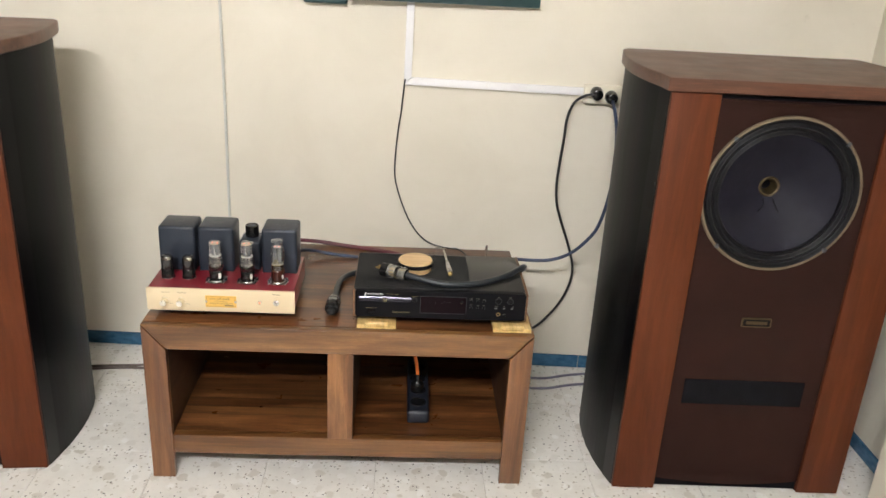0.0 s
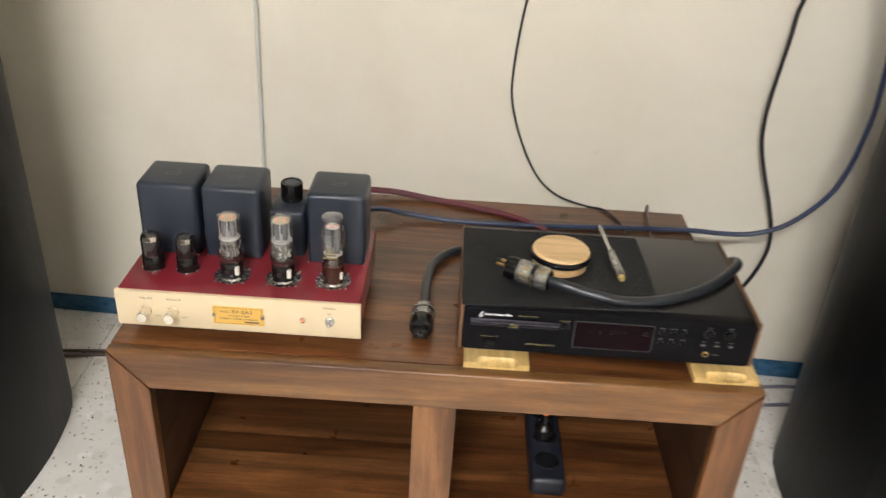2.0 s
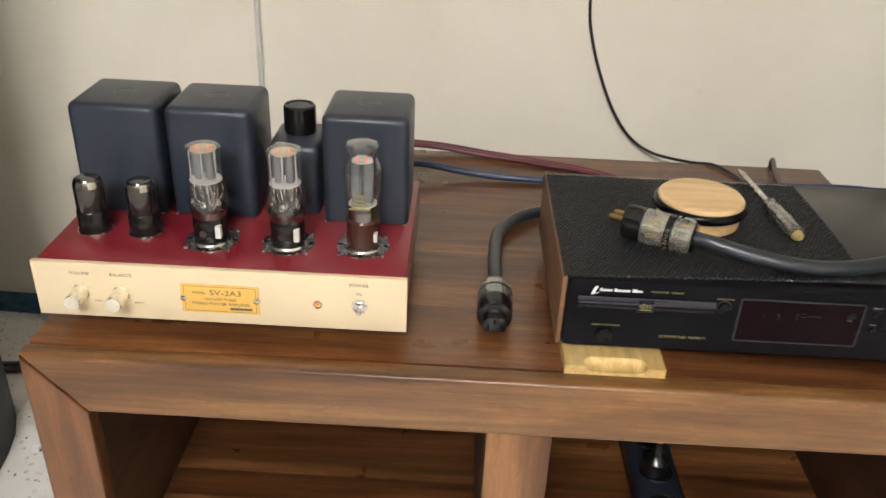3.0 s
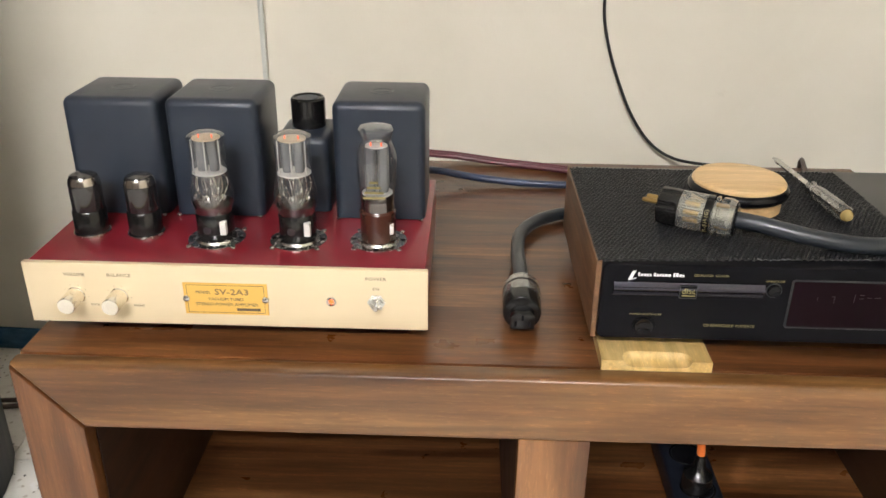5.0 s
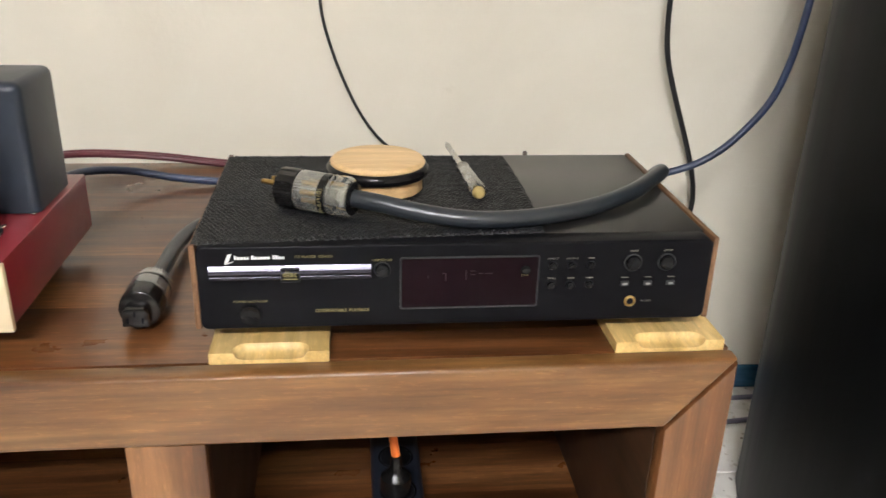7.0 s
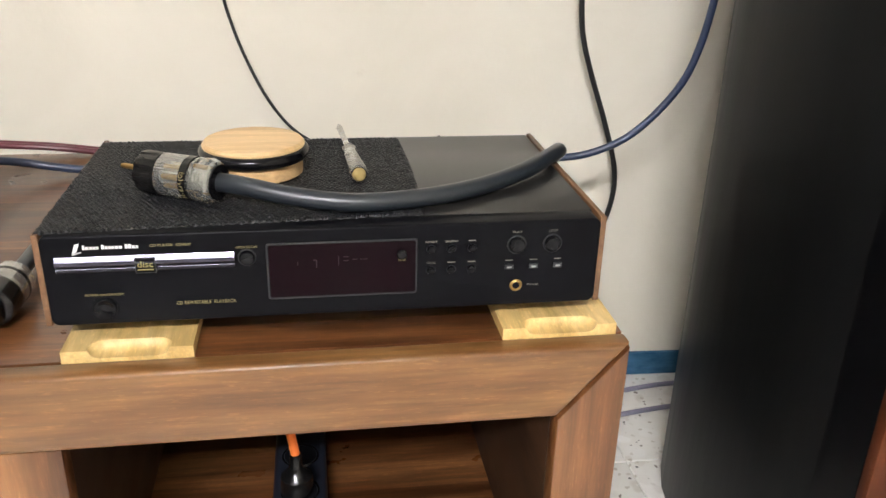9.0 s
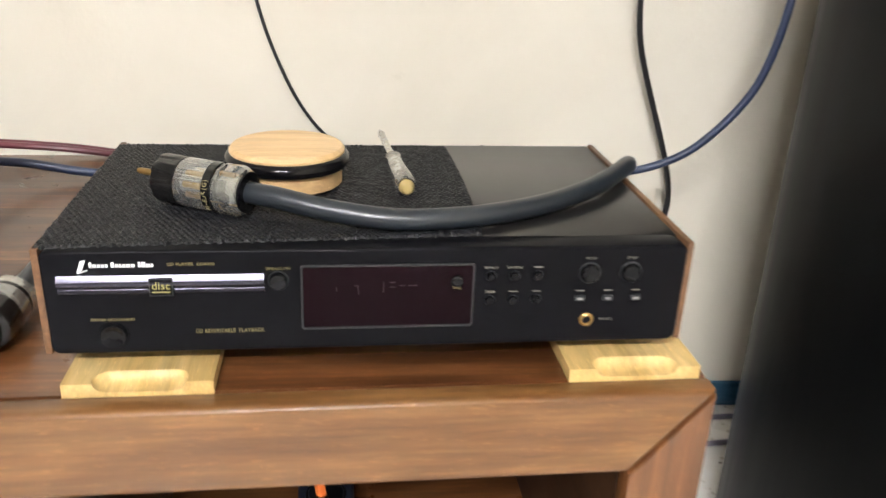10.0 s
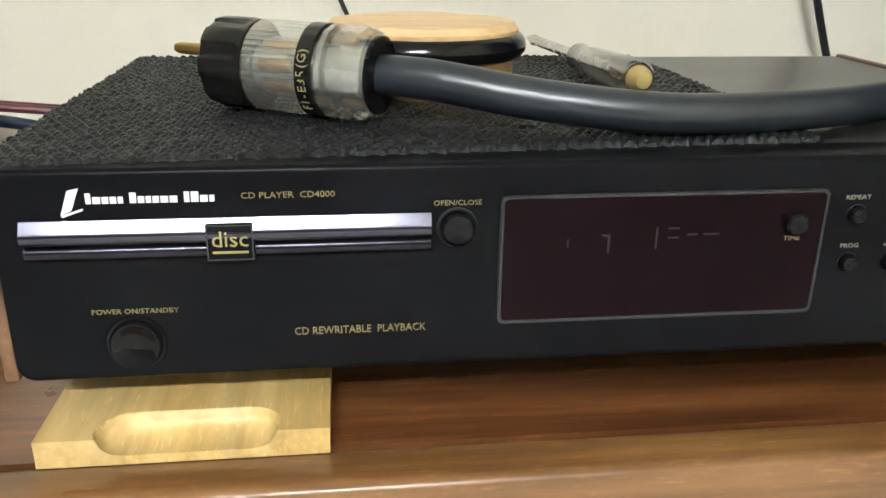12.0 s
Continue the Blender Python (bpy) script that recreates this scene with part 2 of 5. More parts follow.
M = {
    "wall": wall_paint("wall_paint"),
    "ceiling": surface("ceiling_paint", (0.78, 0.76, 0.70), (0.82, 0.80, 0.75), 2, 0.8, 0.05, relief=0.2, grain=80),
    # for walls out of view: dark brown, so glossy blacks reflect little
    "far_wall": surface("dark_unseen_wall", (0.10, 0.082, 0.065), (0.14, 0.118, 0.095), 4, 0.7, 0.06, relief=0.2, grain=60),
    "emblem": surface("grey_emblem", (0.055, 0.06, 0.07), (0.075, 0.08, 0.09), 20, 0.35, 0.06, metal=0.5, relief=0.05),
    "terrazzo": terrazzo("terrazzo"),
    "grout": surface("grout", (0.54, 0.525, 0.49), (0.62, 0.60, 0.56), 20, 0.9, 0.05, relief=0.3),
    "skirting": surface("blue_ceramic", (0.02, 0.085, 0.17), (0.055, 0.16, 0.27), 30, 0.22, 0.08, relief=0.05, grain=60, stretch=(1, 1, 2.5)),
    "walnut_x": wood("walnut_boards", (0.040, 0.013, 0.0048), (0.118, 0.043, 0.014), (0.215, 0.094, 0.032), 0, 0.28, 6, 0.3, 0.45, pores=0.8, bands=0.40),
    "oak_x": wood("walnut_frame_rail", (0.078, 0.0285, 0.0085), (0.164, 0.0715, 0.0225), (0.260, 0.131, 0.0445), 0, 0.30, 6, 0.3, 0.08, pores=0.5, bands=0.28),
    "oak_z": wood("walnut_frame_post", (0.085, 0.030, 0.010), (0.180, 0.073, 0.025), (0.275, 0.124, 0.045), 2, 0.30, 6, 0.3, 0.12, pores=0.42, bands=0.34),
    # same walnut with the compartments' shade put into its colour; outer sides share it
    "walnut_shade_y": wood("walnut_in_shade", (0.015, 0.0058, 0.0020), (0.031, 0.0125, 0.0044), (0.050, 0.021, 0.0075), 1, 0.45, 7, 0.0, 0.2, pores=0.5, bands=0.4),
    "cherry": wood("cherry_veneer", (0.064, 0.0140, 0.0034), (0.079, 0.0182, 0.0044), (0.094, 0.0228, 0.0056), 2, 0.5, 14, 0.0, 0.05, pores=0.2, bands=0.08, spec=0.2),
    "cherry_top": wood("cherry_top", (0.065, 0.022, 0.011), (0.088, 0.031, 0.015), (0.11, 0.041, 0.021), 0, 0.42, 14, 0.05, 0.05, pores=0.5, bands=0.15),
    "bamboo": wood("bamboo", (0.56, 0.37, 0.125), (0.67, 0.465, 0.18), (0.74, 0.54, 0.23), 1, 0.42, 30, 0.1, 0.06, pores=0.35, bands=0.16),
    "beech": wood("beech", (0.55, 0.36, 0.17), (0.62, 0.42, 0.21), (0.68, 0.48, 0.26), 0, 0.45, 20, 0.1, 0.05, pores=0.3, bands=0.1),
    "cheek": wood("cheek_veneer", (0.13, 0.062, 0.027), (0.17, 0.084, 0.038), (0.21, 0.107, 0.05), 1, 0.45, 14, 0.0, 0.08, pores=0.5),
    "speaker_black": surface("black_ash", (0.0042, 0.0044, 0.0046), (0.0068, 0.007, 0.0072), 6, 0.40, 0.05, relief=0.15, grain=160, stretch=(3, 3, 0.25), spec=0.075),
    "speaker_edge": surface("black_lacquer", (0.002, 0.002, 0.0025), (0.0035, 0.0035, 0.004), 6, 0.3, 0.06, relief=0.03, spec=0.12),
    "cone": surface("paper_cone", (0.0058, 0.0056, 0.0112), (0.0100, 0.0096, 0.0175), 14, 0.55, 0.1, relief=0.3, grain=150, spec=0.18),
    "surround": surface("pleated_surround", (0.0035, 0.0035, 0.0048), (0.0065, 0.0065, 0.008), 14, 0.5, 0.1, relief=0.2, spec=0.2),
    "basket": surface("tan_gasket", (0.105, 0.078, 0.047), (0.15, 0.112, 0.07), 20, 0.7, 0.1, relief=0.2),
    "brass": surface("aged_brass", (0.34, 0.22, 0.075), (0.50, 0.34, 0.13), 30, 0.33, 0.1, metal=0.9, relief=0.05),
    "throat": surface("dull_bronze", (0.055, 0.039, 0.017), (0.085, 0.061, 0.027), 30, 0.45, 0.1, metal=0.6, relief=0.05),
    "slot": surface("black_void", (0.003, 0.003, 0.004), (0.005, 0.005, 0.007), 20, 0.8, 0.1, relief=0.2, spec=0.1),
    "amp_red": surface("oxblood_enamel", (0.165, 0.008, 0.016), (0.195, 0.011, 0.021), 9, 0.32, 0.06, relief=0.12, grain=500, depth=0.0003, coat=0.3),
    "champagne": surface("champagne_panel", (0.69, 0.57, 0.375), (0.73, 0.61, 0.41), 5, 0.36, 0.06, metal=0.1, relief=0.1, grain=300, stretch=(0.1, 1, 4), depth=0.0002),
    "plate": surface("gold_plate", (0.72, 0.44, 0.10), (0.80, 0.50, 0.13), 9, 0.4, 0.08, metal=0.35, relief=0.04),
    "ink": surface("brown_ink", (0.10, 0.07, 0.04), (0.14, 0.10, 0.06), 9, 0.6, 0.05, relief=0),
    "transformer": surface("slate_hammer_enamel", (0.0165, 0.0220, 0.0335), (0.024, 0.0305, 0.0440), 8, 0.36, 0.06, relief=0.25, grain=420, depth=0.0005, spec=0.36),
    "bakelite": surface("black_bakelite", (0.005, 0.005, 0.005), (0.009, 0.0085, 0.0085), 20, 0.22, 0.06, relief=0.03, spec=0.4),
    "brown_bakelite": surface("brown_bakelite", (0.040, 0.013, 0.008), (0.060, 0.020, 0.012), 20, 0.22, 0.06, relief=0.03),
    "steel": surface("nickel_steel", (0.55, 0.54, 0.51), (0.68, 0.67, 0.64), 30, 0.26, 0.1, metal=1.0, relief=0.05),
    "knob": surface("satin_aluminium", (0.86, 0.81, 0.70), (0.92, 0.88, 0.78), 30, 0.24, 0.06, metal=0.9, relief=0.05),
    "grey_plate": surface("anode_grey", (0.085, 0.092, 0.105), (0.15, 0.16, 0.175), 40, 0.36, 0.1, metal=0.4, relief=0.1),
    "mica": surface("mica", (0.42, 0.42, 0.41), (0.58, 0.57, 0.55), 60, 0.4, 0.1, relief=0.1),
    "getter_dark": surface("dark_getter", (0.10, 0.085, 0.08), (0.20, 0.18, 0.17), 60, 0.14, 0.06, metal=1.0, relief=0.1),
    "amber_mica": surface("amber_mica", (0.36, 0.29, 0.19), (0.50, 0.42, 0.30), 60, 0.3, 0.1, relief=0.1),
    "valve_print": surface("valve_print", (0.16, 0.13, 0.04), (0.20, 0.165, 0.055), 9, 0.5, 0.05, relief=0),
    "getter": surface("getter_flash", (0.30, 0.26, 0.23), (0.60, 0.57, 0.54), 60, 0.12, 0.08, metal=1.0, relief=0.1),
    "glass": thin_glass("valve_glass", (0.97, 0.97, 0.965), 0.015, 0.012, 0.085, 0.75),
    "smoke": surface("smoked_valve", (0.010, 0.009, 0.010), (0.022, 0.019, 0.020), 40, 0.12, 0.05, relief=0.0, coat=0.5),
    "clear": thin_glass("clear_plastic", (0.93, 0.935, 0.91), 0.04, 0.09, 0.17, 0.9),
    "clear_handle": thin_glass("clear_acetate", (0.62, 0.61, 0.60), 0.05, 0.03, 0.14, 0.8),
    "core": surface("pale_core", (0.34, 0.33, 0.27), (0.52, 0.51, 0.44), 60, 0.25, 0.1, metal=0.5, relief=0.1),
    "filament": glow("filament", (1.0, 0.09, 0.025), 0.8),
    "lamp_amber": glow("amber_pilot", (0.9, 0.16, 0.03), 0.5),
    "cd_black": surface("brushed_black", (0.004, 0.004, 0.005), (0.0055, 0.0055, 0.007), 4, 0.3, 0.03, relief=0.05, grain=300, stretch=(0.05, 1, 3), depth=0.0001, spec=0.045),
    "cd_top": surface("satin_black_steel", (0.008, 0.0075, 0.0075), (0.011, 0.0105, 0.0105), 3, 0.28, 0.015, relief=0.05, grain=900, depth=0.0001),
    "tray_lip": surface("black_anodised", (0.020, 0.019, 0.026), (0.028, 0.026, 0.035), 9, 0.2, 0.04, metal=0.8, relief=0.03, stretch=(0.1, 1, 3)),
    "gold_bright": surface("bright_gold_print", (0.27, 0.235, 0.085), (0.33, 0.285, 0.11), 9, 0.5, 0.05, relief=0),
    "tray": surface("violet_anodised", (0.060, 0.058, 0.076), (0.085, 0.082, 0.104), 9, 0.2, 0.04, metal=0.9, relief=0.03, stretch=(0.1, 1, 3)),
    "display": surface("display_window", (0.005, 0.0018, 0.003), (0.007, 0.0025, 0.004), 5, 0.12, 0.03, relief=0, spec=0.04),
    "bezel": surface("bezel_grey", (0.020, 0.0215, 0.024), (0.034, 0.036, 0.039), 30, 0.3, 0.06, metal=0.3, relief=0.05),
    "gold_print": surface("gold_print", (0.22, 0.185, 0.075), (0.27, 0.225, 0.095), 9, 0.5, 0.05, relief=0),
    "pale_print": surface("pale_print", (0.20, 0.19, 0.15), (0.25, 0.24, 0.20), 9, 0.5, 0.05, relief=0),
    "white_print": surface("white_print", (0.75, 0.75, 0.76), (0.82, 0.82, 0.83), 9, 0.5, 0.05, relief=0),
    "key_print": surface("key_print", (0.26, 0.26, 0.25), (0.32, 0.32, 0.31), 9, 0.5, 0.05, relief=0),
    "dim_print": surface("dim_print", (0.018, 0.012, 0.015), (0.022, 0.015, 0.019), 9, 0.5, 0.05, relief=0),
    "mat": surface("woven_rubber", (0.004, 0.0045, 0.005), (0.014, 0.015, 0.017), 160, 0.30, 0.12, relief=0.6, grain=1300, depth=0.0007, spec=0.30),
    "rubber": surface("black_rubber", (0.004, 0.004, 0.005), (0.007, 0.007, 0.008), 20, 0.13, 0.04, relief=0.03, spec=0.2),
    "thick_cable": surface("slate_cable_jacket", (0.013, 0.017, 0.022), (0.019, 0.024, 0.030), 20, 0.34, 0.06, relief=0.06, grain=400),
    "blue_cable": surface("navy_cable_jacket", (0.016, 0.026, 0.060), (0.024, 0.038, 0.085), 20, 0.36, 0.06, relief=0.05),
    "black_cable": surface("black_cable_jacket", (0.010, 0.010, 0.011), (0.016, 0.016, 0.017), 20, 0.42, 0.06, relief=0.05),
    "red_cable": surface("maroon_cable_jacket", (0.075, 0.012, 0.020), (0.11, 0.018, 0.030), 20, 0.40, 0.06, relief=0.05),
    "grey_cable": surface("violet_grey_cable", (0.16, 0.155, 0.21), (0.22, 0.21, 0.28), 20, 0.45, 0.06, relief=0.05),
    "brown_cable": surface("brown_cable_jacket", (0.07, 0.05, 0.04), (0.11, 0.08, 0.065), 20, 0.5, 0.06, relief=0.05),
    "pale_cable": surface("pale_painted_cable", (0.55, 0.56, 0.52), (0.62, 0.63, 0.58), 9, 0.5, 0.06, relief=0.1),
    "orange_cable": surface("orange_cable_jacket", (0.75, 0.16, 0.03), (0.85, 0.21, 0.045), 20, 0.45, 0.06, relief=0.05),
    "pvc": surface("white_pvc", (0.82, 0.82, 0.83), (0.87, 0.87, 0.88), 6, 0.35, 0.06, relief=0.05),
    "socket": surface("cream_socket", (0.74, 0.70, 0.58), (0.79, 0.75, 0.63), 6, 0.35, 0.06, relief=0.05),
    "strip": surface("navy_plastic", (0.008, 0.011, 0.018), (0.014, 0.017, 0.027), 20, 0.42, 0.08, relief=0.15, grain=500),
    "teal": surface("dark_teal_frame", (0.015, 0.045, 0.05), (0.03, 0.07, 0.075), 8, 0.4, 0.08, relief=0.1),
    "amber_plastic": surface("amber_plastic", (0.34, 0.25, 0.09), (0.42, 0.32, 0.13), 20, 0.25, 0.06, relief=0.03),
    "label": surface("paper_label", (0.62, 0.61, 0.58), (0.7, 0.69, 0.66), 40, 0.6, 0.06, relief=0.05),
    "tube_white": glow("lamp_tube", LAMP_COLOUR, LAMP_POWER),
}


def grille_cloth(name):
    m, t, b, add, link = nodes_of(name)
    v = coords(t, (1, 1, 1), shift=False)
    r = ramp(t, [(0.3, (0.0150, 0.0046, 0.0030)), (0.7, (0.0240, 0.0073, 0.0048))])
    link(noise_node(t, v, 5, 5), r.inputs[0])
    w1, w2 = add("ShaderNodeTexWave"), add("ShaderNodeTexWave")
    w1.bands_direction, w2.bands_direction = "X", "Z"
    for w in (w1, w2):
        w.inputs["Scale"].default_value, w.inputs["Distortion"].default_value = 130, 0.6
        link(v, w.inputs["Vector"])
    s = add("ShaderNodeMath")
    link(w1.outputs["Fac"], s.inputs[0])
    link(w2.outputs["Fac"], s.inputs[1])
    k = add("ShaderNodeMapRange")
    k.inputs[2].default_value, k.inputs[3].default_value, k.inputs[4].default_value = 2, 0.7, 1.25
    link(s.outputs[0], k.inputs[0])
    h = add("ShaderNodeHueSaturation")
    link(r.outputs[0], h.inputs["Color"])
    link(k.outputs[0], h.inputs["Value"])
    link(h.outputs[0], b.inputs["Base Color"])
    b.inputs["Roughness"].default_value = 0.75
    b.inputs["Specular IOR Level"].default_value = 0.15
    bump(t, s.outputs[0], 0.4, 0.0006, b)
    return m


M["grille"] = grille_cloth("grille_cloth")

# ---- mesh tools ----
BASE = {}


def thing(name, label, category, at, group=""):
    """An empty at the base of a thing; its parts are given in world metres."""
    ob = tagged(new(name), label, category, group)
    ob.empty_display_size = 0.02
    ob.location = at
    BASE[ob] = Vector(at)
    return ob


def part(name, bm, material, parent=None, label="", sharp=35, kind=""):
    """Links a bmesh as one mesh object under a thing or a part."""
    base = BASE[parent] if parent else Vector((0, 0, 0))
    bmesh.ops.translate(bm, verts=bm.verts, vec=-base)
    bmesh.ops.recalc_face_normals(bm, faces=bm.faces)
    me = bpy.data.meshes.new(name)
    bm.to_mesh(me)
    bm.free()
    me.materials.append(M[material])
    for p in me.polygons:
        p.use_smooth = True
    me.set_sharp_from_angle(angle=radians(sharp))
    ob = new(name, me)
    if parent:
        ob.parent = parent
    BASE[ob] = base
    return tagged(ob, label=label, kind=kind)


def put(bm, other):
    """Adds one bmesh to another."""
    me = bpy.data.meshes.new("tmp")
    other.to_mesh(me)
    other.free()
    bm.from_mesh(me)
    bpy.data.meshes.remove(me)
    return bm


def box(x0, x1, y0, y1, z0, z1, bevel=0.0, seg=2, only=None):
    bm = bmesh.new()
    bmesh.ops.create_cube(bm, size=1)
    for v in bm.verts:
        v.co = Vector((x0 if v.co.x < 0 else x1, y0 if v.co.y < 0 else y1, z0 if v.co.z < 0 else z1))
    if bevel:
        edges = [e for e in bm.edges if only is None or only(e)]
        bmesh.ops.bevel(bm, geom=edges, offset=bevel, segments=seg, profile=0.5, affect="EDGES")
    return bm


def prism(outline, axis, a, b, bevel=0.0, seg=2):
    """A flat outline (two coordinates) drawn out along an axis from a to b."""
    bm = bmesh.new()
    order = {"x": (2, 0, 1), "y": (0, 2, 1), "z": (0, 1, 2)}[axis]

    def at(p, d):
        full = (p[0], p[1], d)
        return tuple(full[i] for i in order)

    lo = [bm.verts.new(at(p, a)) for p in outline]
    hi = [bm.verts.new(at(p, b)) for p in outline]
    n = len(outline)
    ends = [bm.faces.new(lo), bm.faces.new(hi)]
    for i in range(n):
        bm.faces.new((lo[i], lo[(i + 1) % n], hi[(i + 1) % n], hi[i]))
    bmesh.ops.recalc_face_normals(bm, faces=bm.faces)
    if bevel:
        rim = {e for f in ends for e in f.edges}
        bmesh.ops.bevel(bm, geom=list(rim), offset=bevel, segments=seg, profile=0.5, affect="EDGES")
    return bm


def rounded(x0, x1, z0, z1, r, seg=6):
    out = []
    for cx, cz, a0 in ((x1 - r, z1 - r, 0), (x0 + r, z1 - r, 90), (x0 + r, z0 + r, 180), (x1 - r, z0 + r, 270)):
        for i in range(seg + 1):
            a = radians(a0 + 90 * i / seg)
            out.append((cx + r * math.cos(a), cz + r * math.sin(a)))
    return out


def lathe(profile, centre=(0, 0, 0), axis=(0, 0, 1), seg=28, flute=0.0):
    """A turned shape: pairs of radius and height along the axis."""
    bm = bmesh.new()
    q = Vector((0, 0, 1)).rotation_difference(Vector(axis).normalized())
    rings = []
    for r, h in profile:
        if r < 1e-6:
            rings.append([bm.verts.new(q @ Vector((0, 0, h)) + Vector(centre))])
        else:
            rings.append([bm.verts.new(q @ Vector((r * (1 - flute * (i % 2)) * math.cos(2 * math.pi * i / seg), r * (1 - flute * (i % 2)) * math.sin(2 * math.pi * i / seg), h)) + Vector(centre)) for i in range(seg)])
    for a, b in zip(rings, rings[1:]):
        for i in range(seg):
            j = (i + 1) % seg
            if len(a) == 1 and len(b) == 1:
                continue
            if len(a) == 1:
                bm.faces.new((a[0], b[j], b[i]))
            elif len(b) == 1:
                bm.faces.new((a[i], a[j], b[0]))
            else:
                bm.faces.new((a[i], a[j], b[j], b[i]))
    return bm


def disc_solid(r, h, b=0.0):
    """The profile of a solid cylinder with a softened rim."""
    if not b:
        return [(0, 0), (r, 0), (r, h), (0, h)]
    return [(0, 0), (r - b, 0), (r - b * 0.3, b * 0.3), (r, b), (r, h - b), (r - b * 0.3, h - b * 0.3), (r - b, h), (0, h)]


def spline(pts, step=0.012):
    """Points along a smooth curve through the given ones."""
    p = [Vector(q) for q in pts]
    p = [p[0] * 2 - p[1]] + p + [p[-1] * 2 - p[-2]]
    out = []
    for i in range(1, len(p) - 2):
        a, b, c, d = p[i - 1], p[i], p[i + 1], p[i + 2]
        n = max(2, int((c - b).length / step))
        for k in range(n):
            t = k / n
            out.append(0.5 * ((2 * b) + (c - a) * t + (2 * a - 5 * b + 4 * c - d) * t * t + (3 * b - a - 3 * c + d) * t ** 3))
    out.append(p[-2])
    return out


def tube(pts, r, seg=10, step=0.012):
    """A cable of radius r along a smooth curve."""
    line = spline(pts, step)
    bm = bmesh.new()
    up, rings = Vector((0.13, 0.21, 0.97)), []
    for i, c in enumerate(line):
        d = (line[min(i + 1, len(line) - 1)] - line[max(i - 1, 0)]).normalized()
        side = d.cross(up).normalized()
        up = side.cross(d).normalized()
        rings.append([bm.verts.new(c + r * (math.cos(2 * math.pi * k / seg) * side + math.sin(2 * math.pi * k / seg) * up)) for k in range(seg)])
    for a, b in zip(rings, rings[1:]):
        for k in range(seg):
            bm.faces.new((a[k], a[(k + 1) % seg], b[(k + 1) % seg], b[k]))
    bm.faces.new(rings[0])
    bm.faces.new(rings[-1])
    return bm


def lettering(text, size, at, material, parent, name="lettering", width=None, turn=(90, 0, 0)):
    """Printed words, centred at a place, that face the room."""
    cu = bpy.data.curves.new("tmp", "FONT")
    cu.body, cu.size, cu.align_x, cu.align_y, cu.extrude = text, size, "CENTER", "CENTER", 0.00012
    cu.resolution_u = 2
    tmp = new("tmp", cu)
    me = bpy.data.meshes.new_from_object(tmp.evaluated_get(bpy.context.evaluated_depsgraph_get()))
    bpy.data.objects.remove(tmp)
    bpy.data.curves.remove(cu)
    xs = [v.co.x for v in me.vertices]
    k = width / (max(xs) - min(xs)) if width else 1
    me.transform(Matrix.Translation(Vector(at) - BASE[parent]) @ pose(0, 0, 0, *turn) @ Matrix.Diagonal((k, 1, 1, 1)))
    me.materials.append(M[material])
    ob = new(name, me)
    ob.parent = parent
    BASE[ob] = BASE[parent]
    return ob


def wall_y(x):
    """The face of the back wall, which stands a little askew to the bench."""
    return 2.612 - 0.047 * x


# ---- structure ----
def wall(name, corners, z0, z1, material="wall", label="cream painted plaster wall with faint scuffs"):
    """A wall with thickness from its plan outline."""
    return tagged(part(name, prism(corners, "z", z0, z1), material), label, "wall", kind="structure")


WEST, SOUTH, EAST, PIER, TOP = -2.9, -3.3, 1.47, 1.375, 2.7
wall("wall_north", [(WEST - 0.2, wall_y(WEST - 0.2)), (EAST + 0.2, wall_y(EAST + 0.2)), (EAST + 0.2, 2.95), (WEST - 0.2, 2.95)], -0.05, TOP)
wall("wall_east", [(EAST, 1.87), (EAST + 0.2, 1.87), (EAST + 0.2, wall_y(EAST + 0.2) - 0.001), (EAST, wall_y(EAST) - 0.001)], -0.05, TOP)
wall("wall_pier", [(PIER, SOUTH), (EAST + 0.2, SOUTH), (EAST + 0.2, 1.868), (PIER, 1.868)], -0.05, TOP)
# south and west walls are unseen, added to close the room and darken its bounce
wall("wall_south", [(WEST - 0.2, SOUTH - 0.2), (EAST + 0.2, SOUTH - 0.2), (EAST + 0.2, SOUTH - 0.001), (WEST - 0.2, SOUTH - 0.001)], -0.05, TOP, "far_wall", "plain unseen closing wall, kept dark to mute reflections")
wall("wall_west", [(WEST - 0.2, SOUTH), (WEST, SOUTH), (WEST, wall_y(WEST) - 0.001), (WEST - 0.2, wall_y(WEST - 0.2) - 0.001)], -0.05, TOP, "far_wall", "plain unseen closing wall, kept dark to mute reflections")
tagged(part("ceiling", box(WEST - 0.2, EAST + 0.2, SOUTH - 0.2, 2.95, TOP + 0.002, TOP + 0.15), "ceiling"), "plain off-white painted ceiling", "ceiling", kind="structure")
floor = tagged(part("floor", box(WEST - 0.2, EAST + 0.2, SOUTH - 0.2, 2.95, -0.10, -0.003), "grout"), "pale speckled terrazzo tile floor with thin joints", "floor", kind="structure")

# ceiling lamp behind the camera, the only light of the room
lamp = thing("ceiling_light", "white twin tube ceiling light, switched on", "lamp", (-0.5, -0.9, TOP))
part("housing", box(-1.14, 0.14, -0.99, -0.81, TOP - 0.05, TOP - 0.001, 0.01), "pvc", lamp)
for y in (-0.95, -0.85):
    part("tube", lathe(disc_solid(0.016, 1.2), (-1.10, y, TOP - 0.085), (1, 0, 0), 16), "tube_white", lamp, "glowing lamp tube")
    for x in (-1.11, 0.10):
        part("holder", box(x, x + 0.015, y - 0.014, y + 0.014, TOP - 0.105, TOP - 0.05, 0.002), "pvc", lamp)


# ---- low bench ----
TT = 0.461
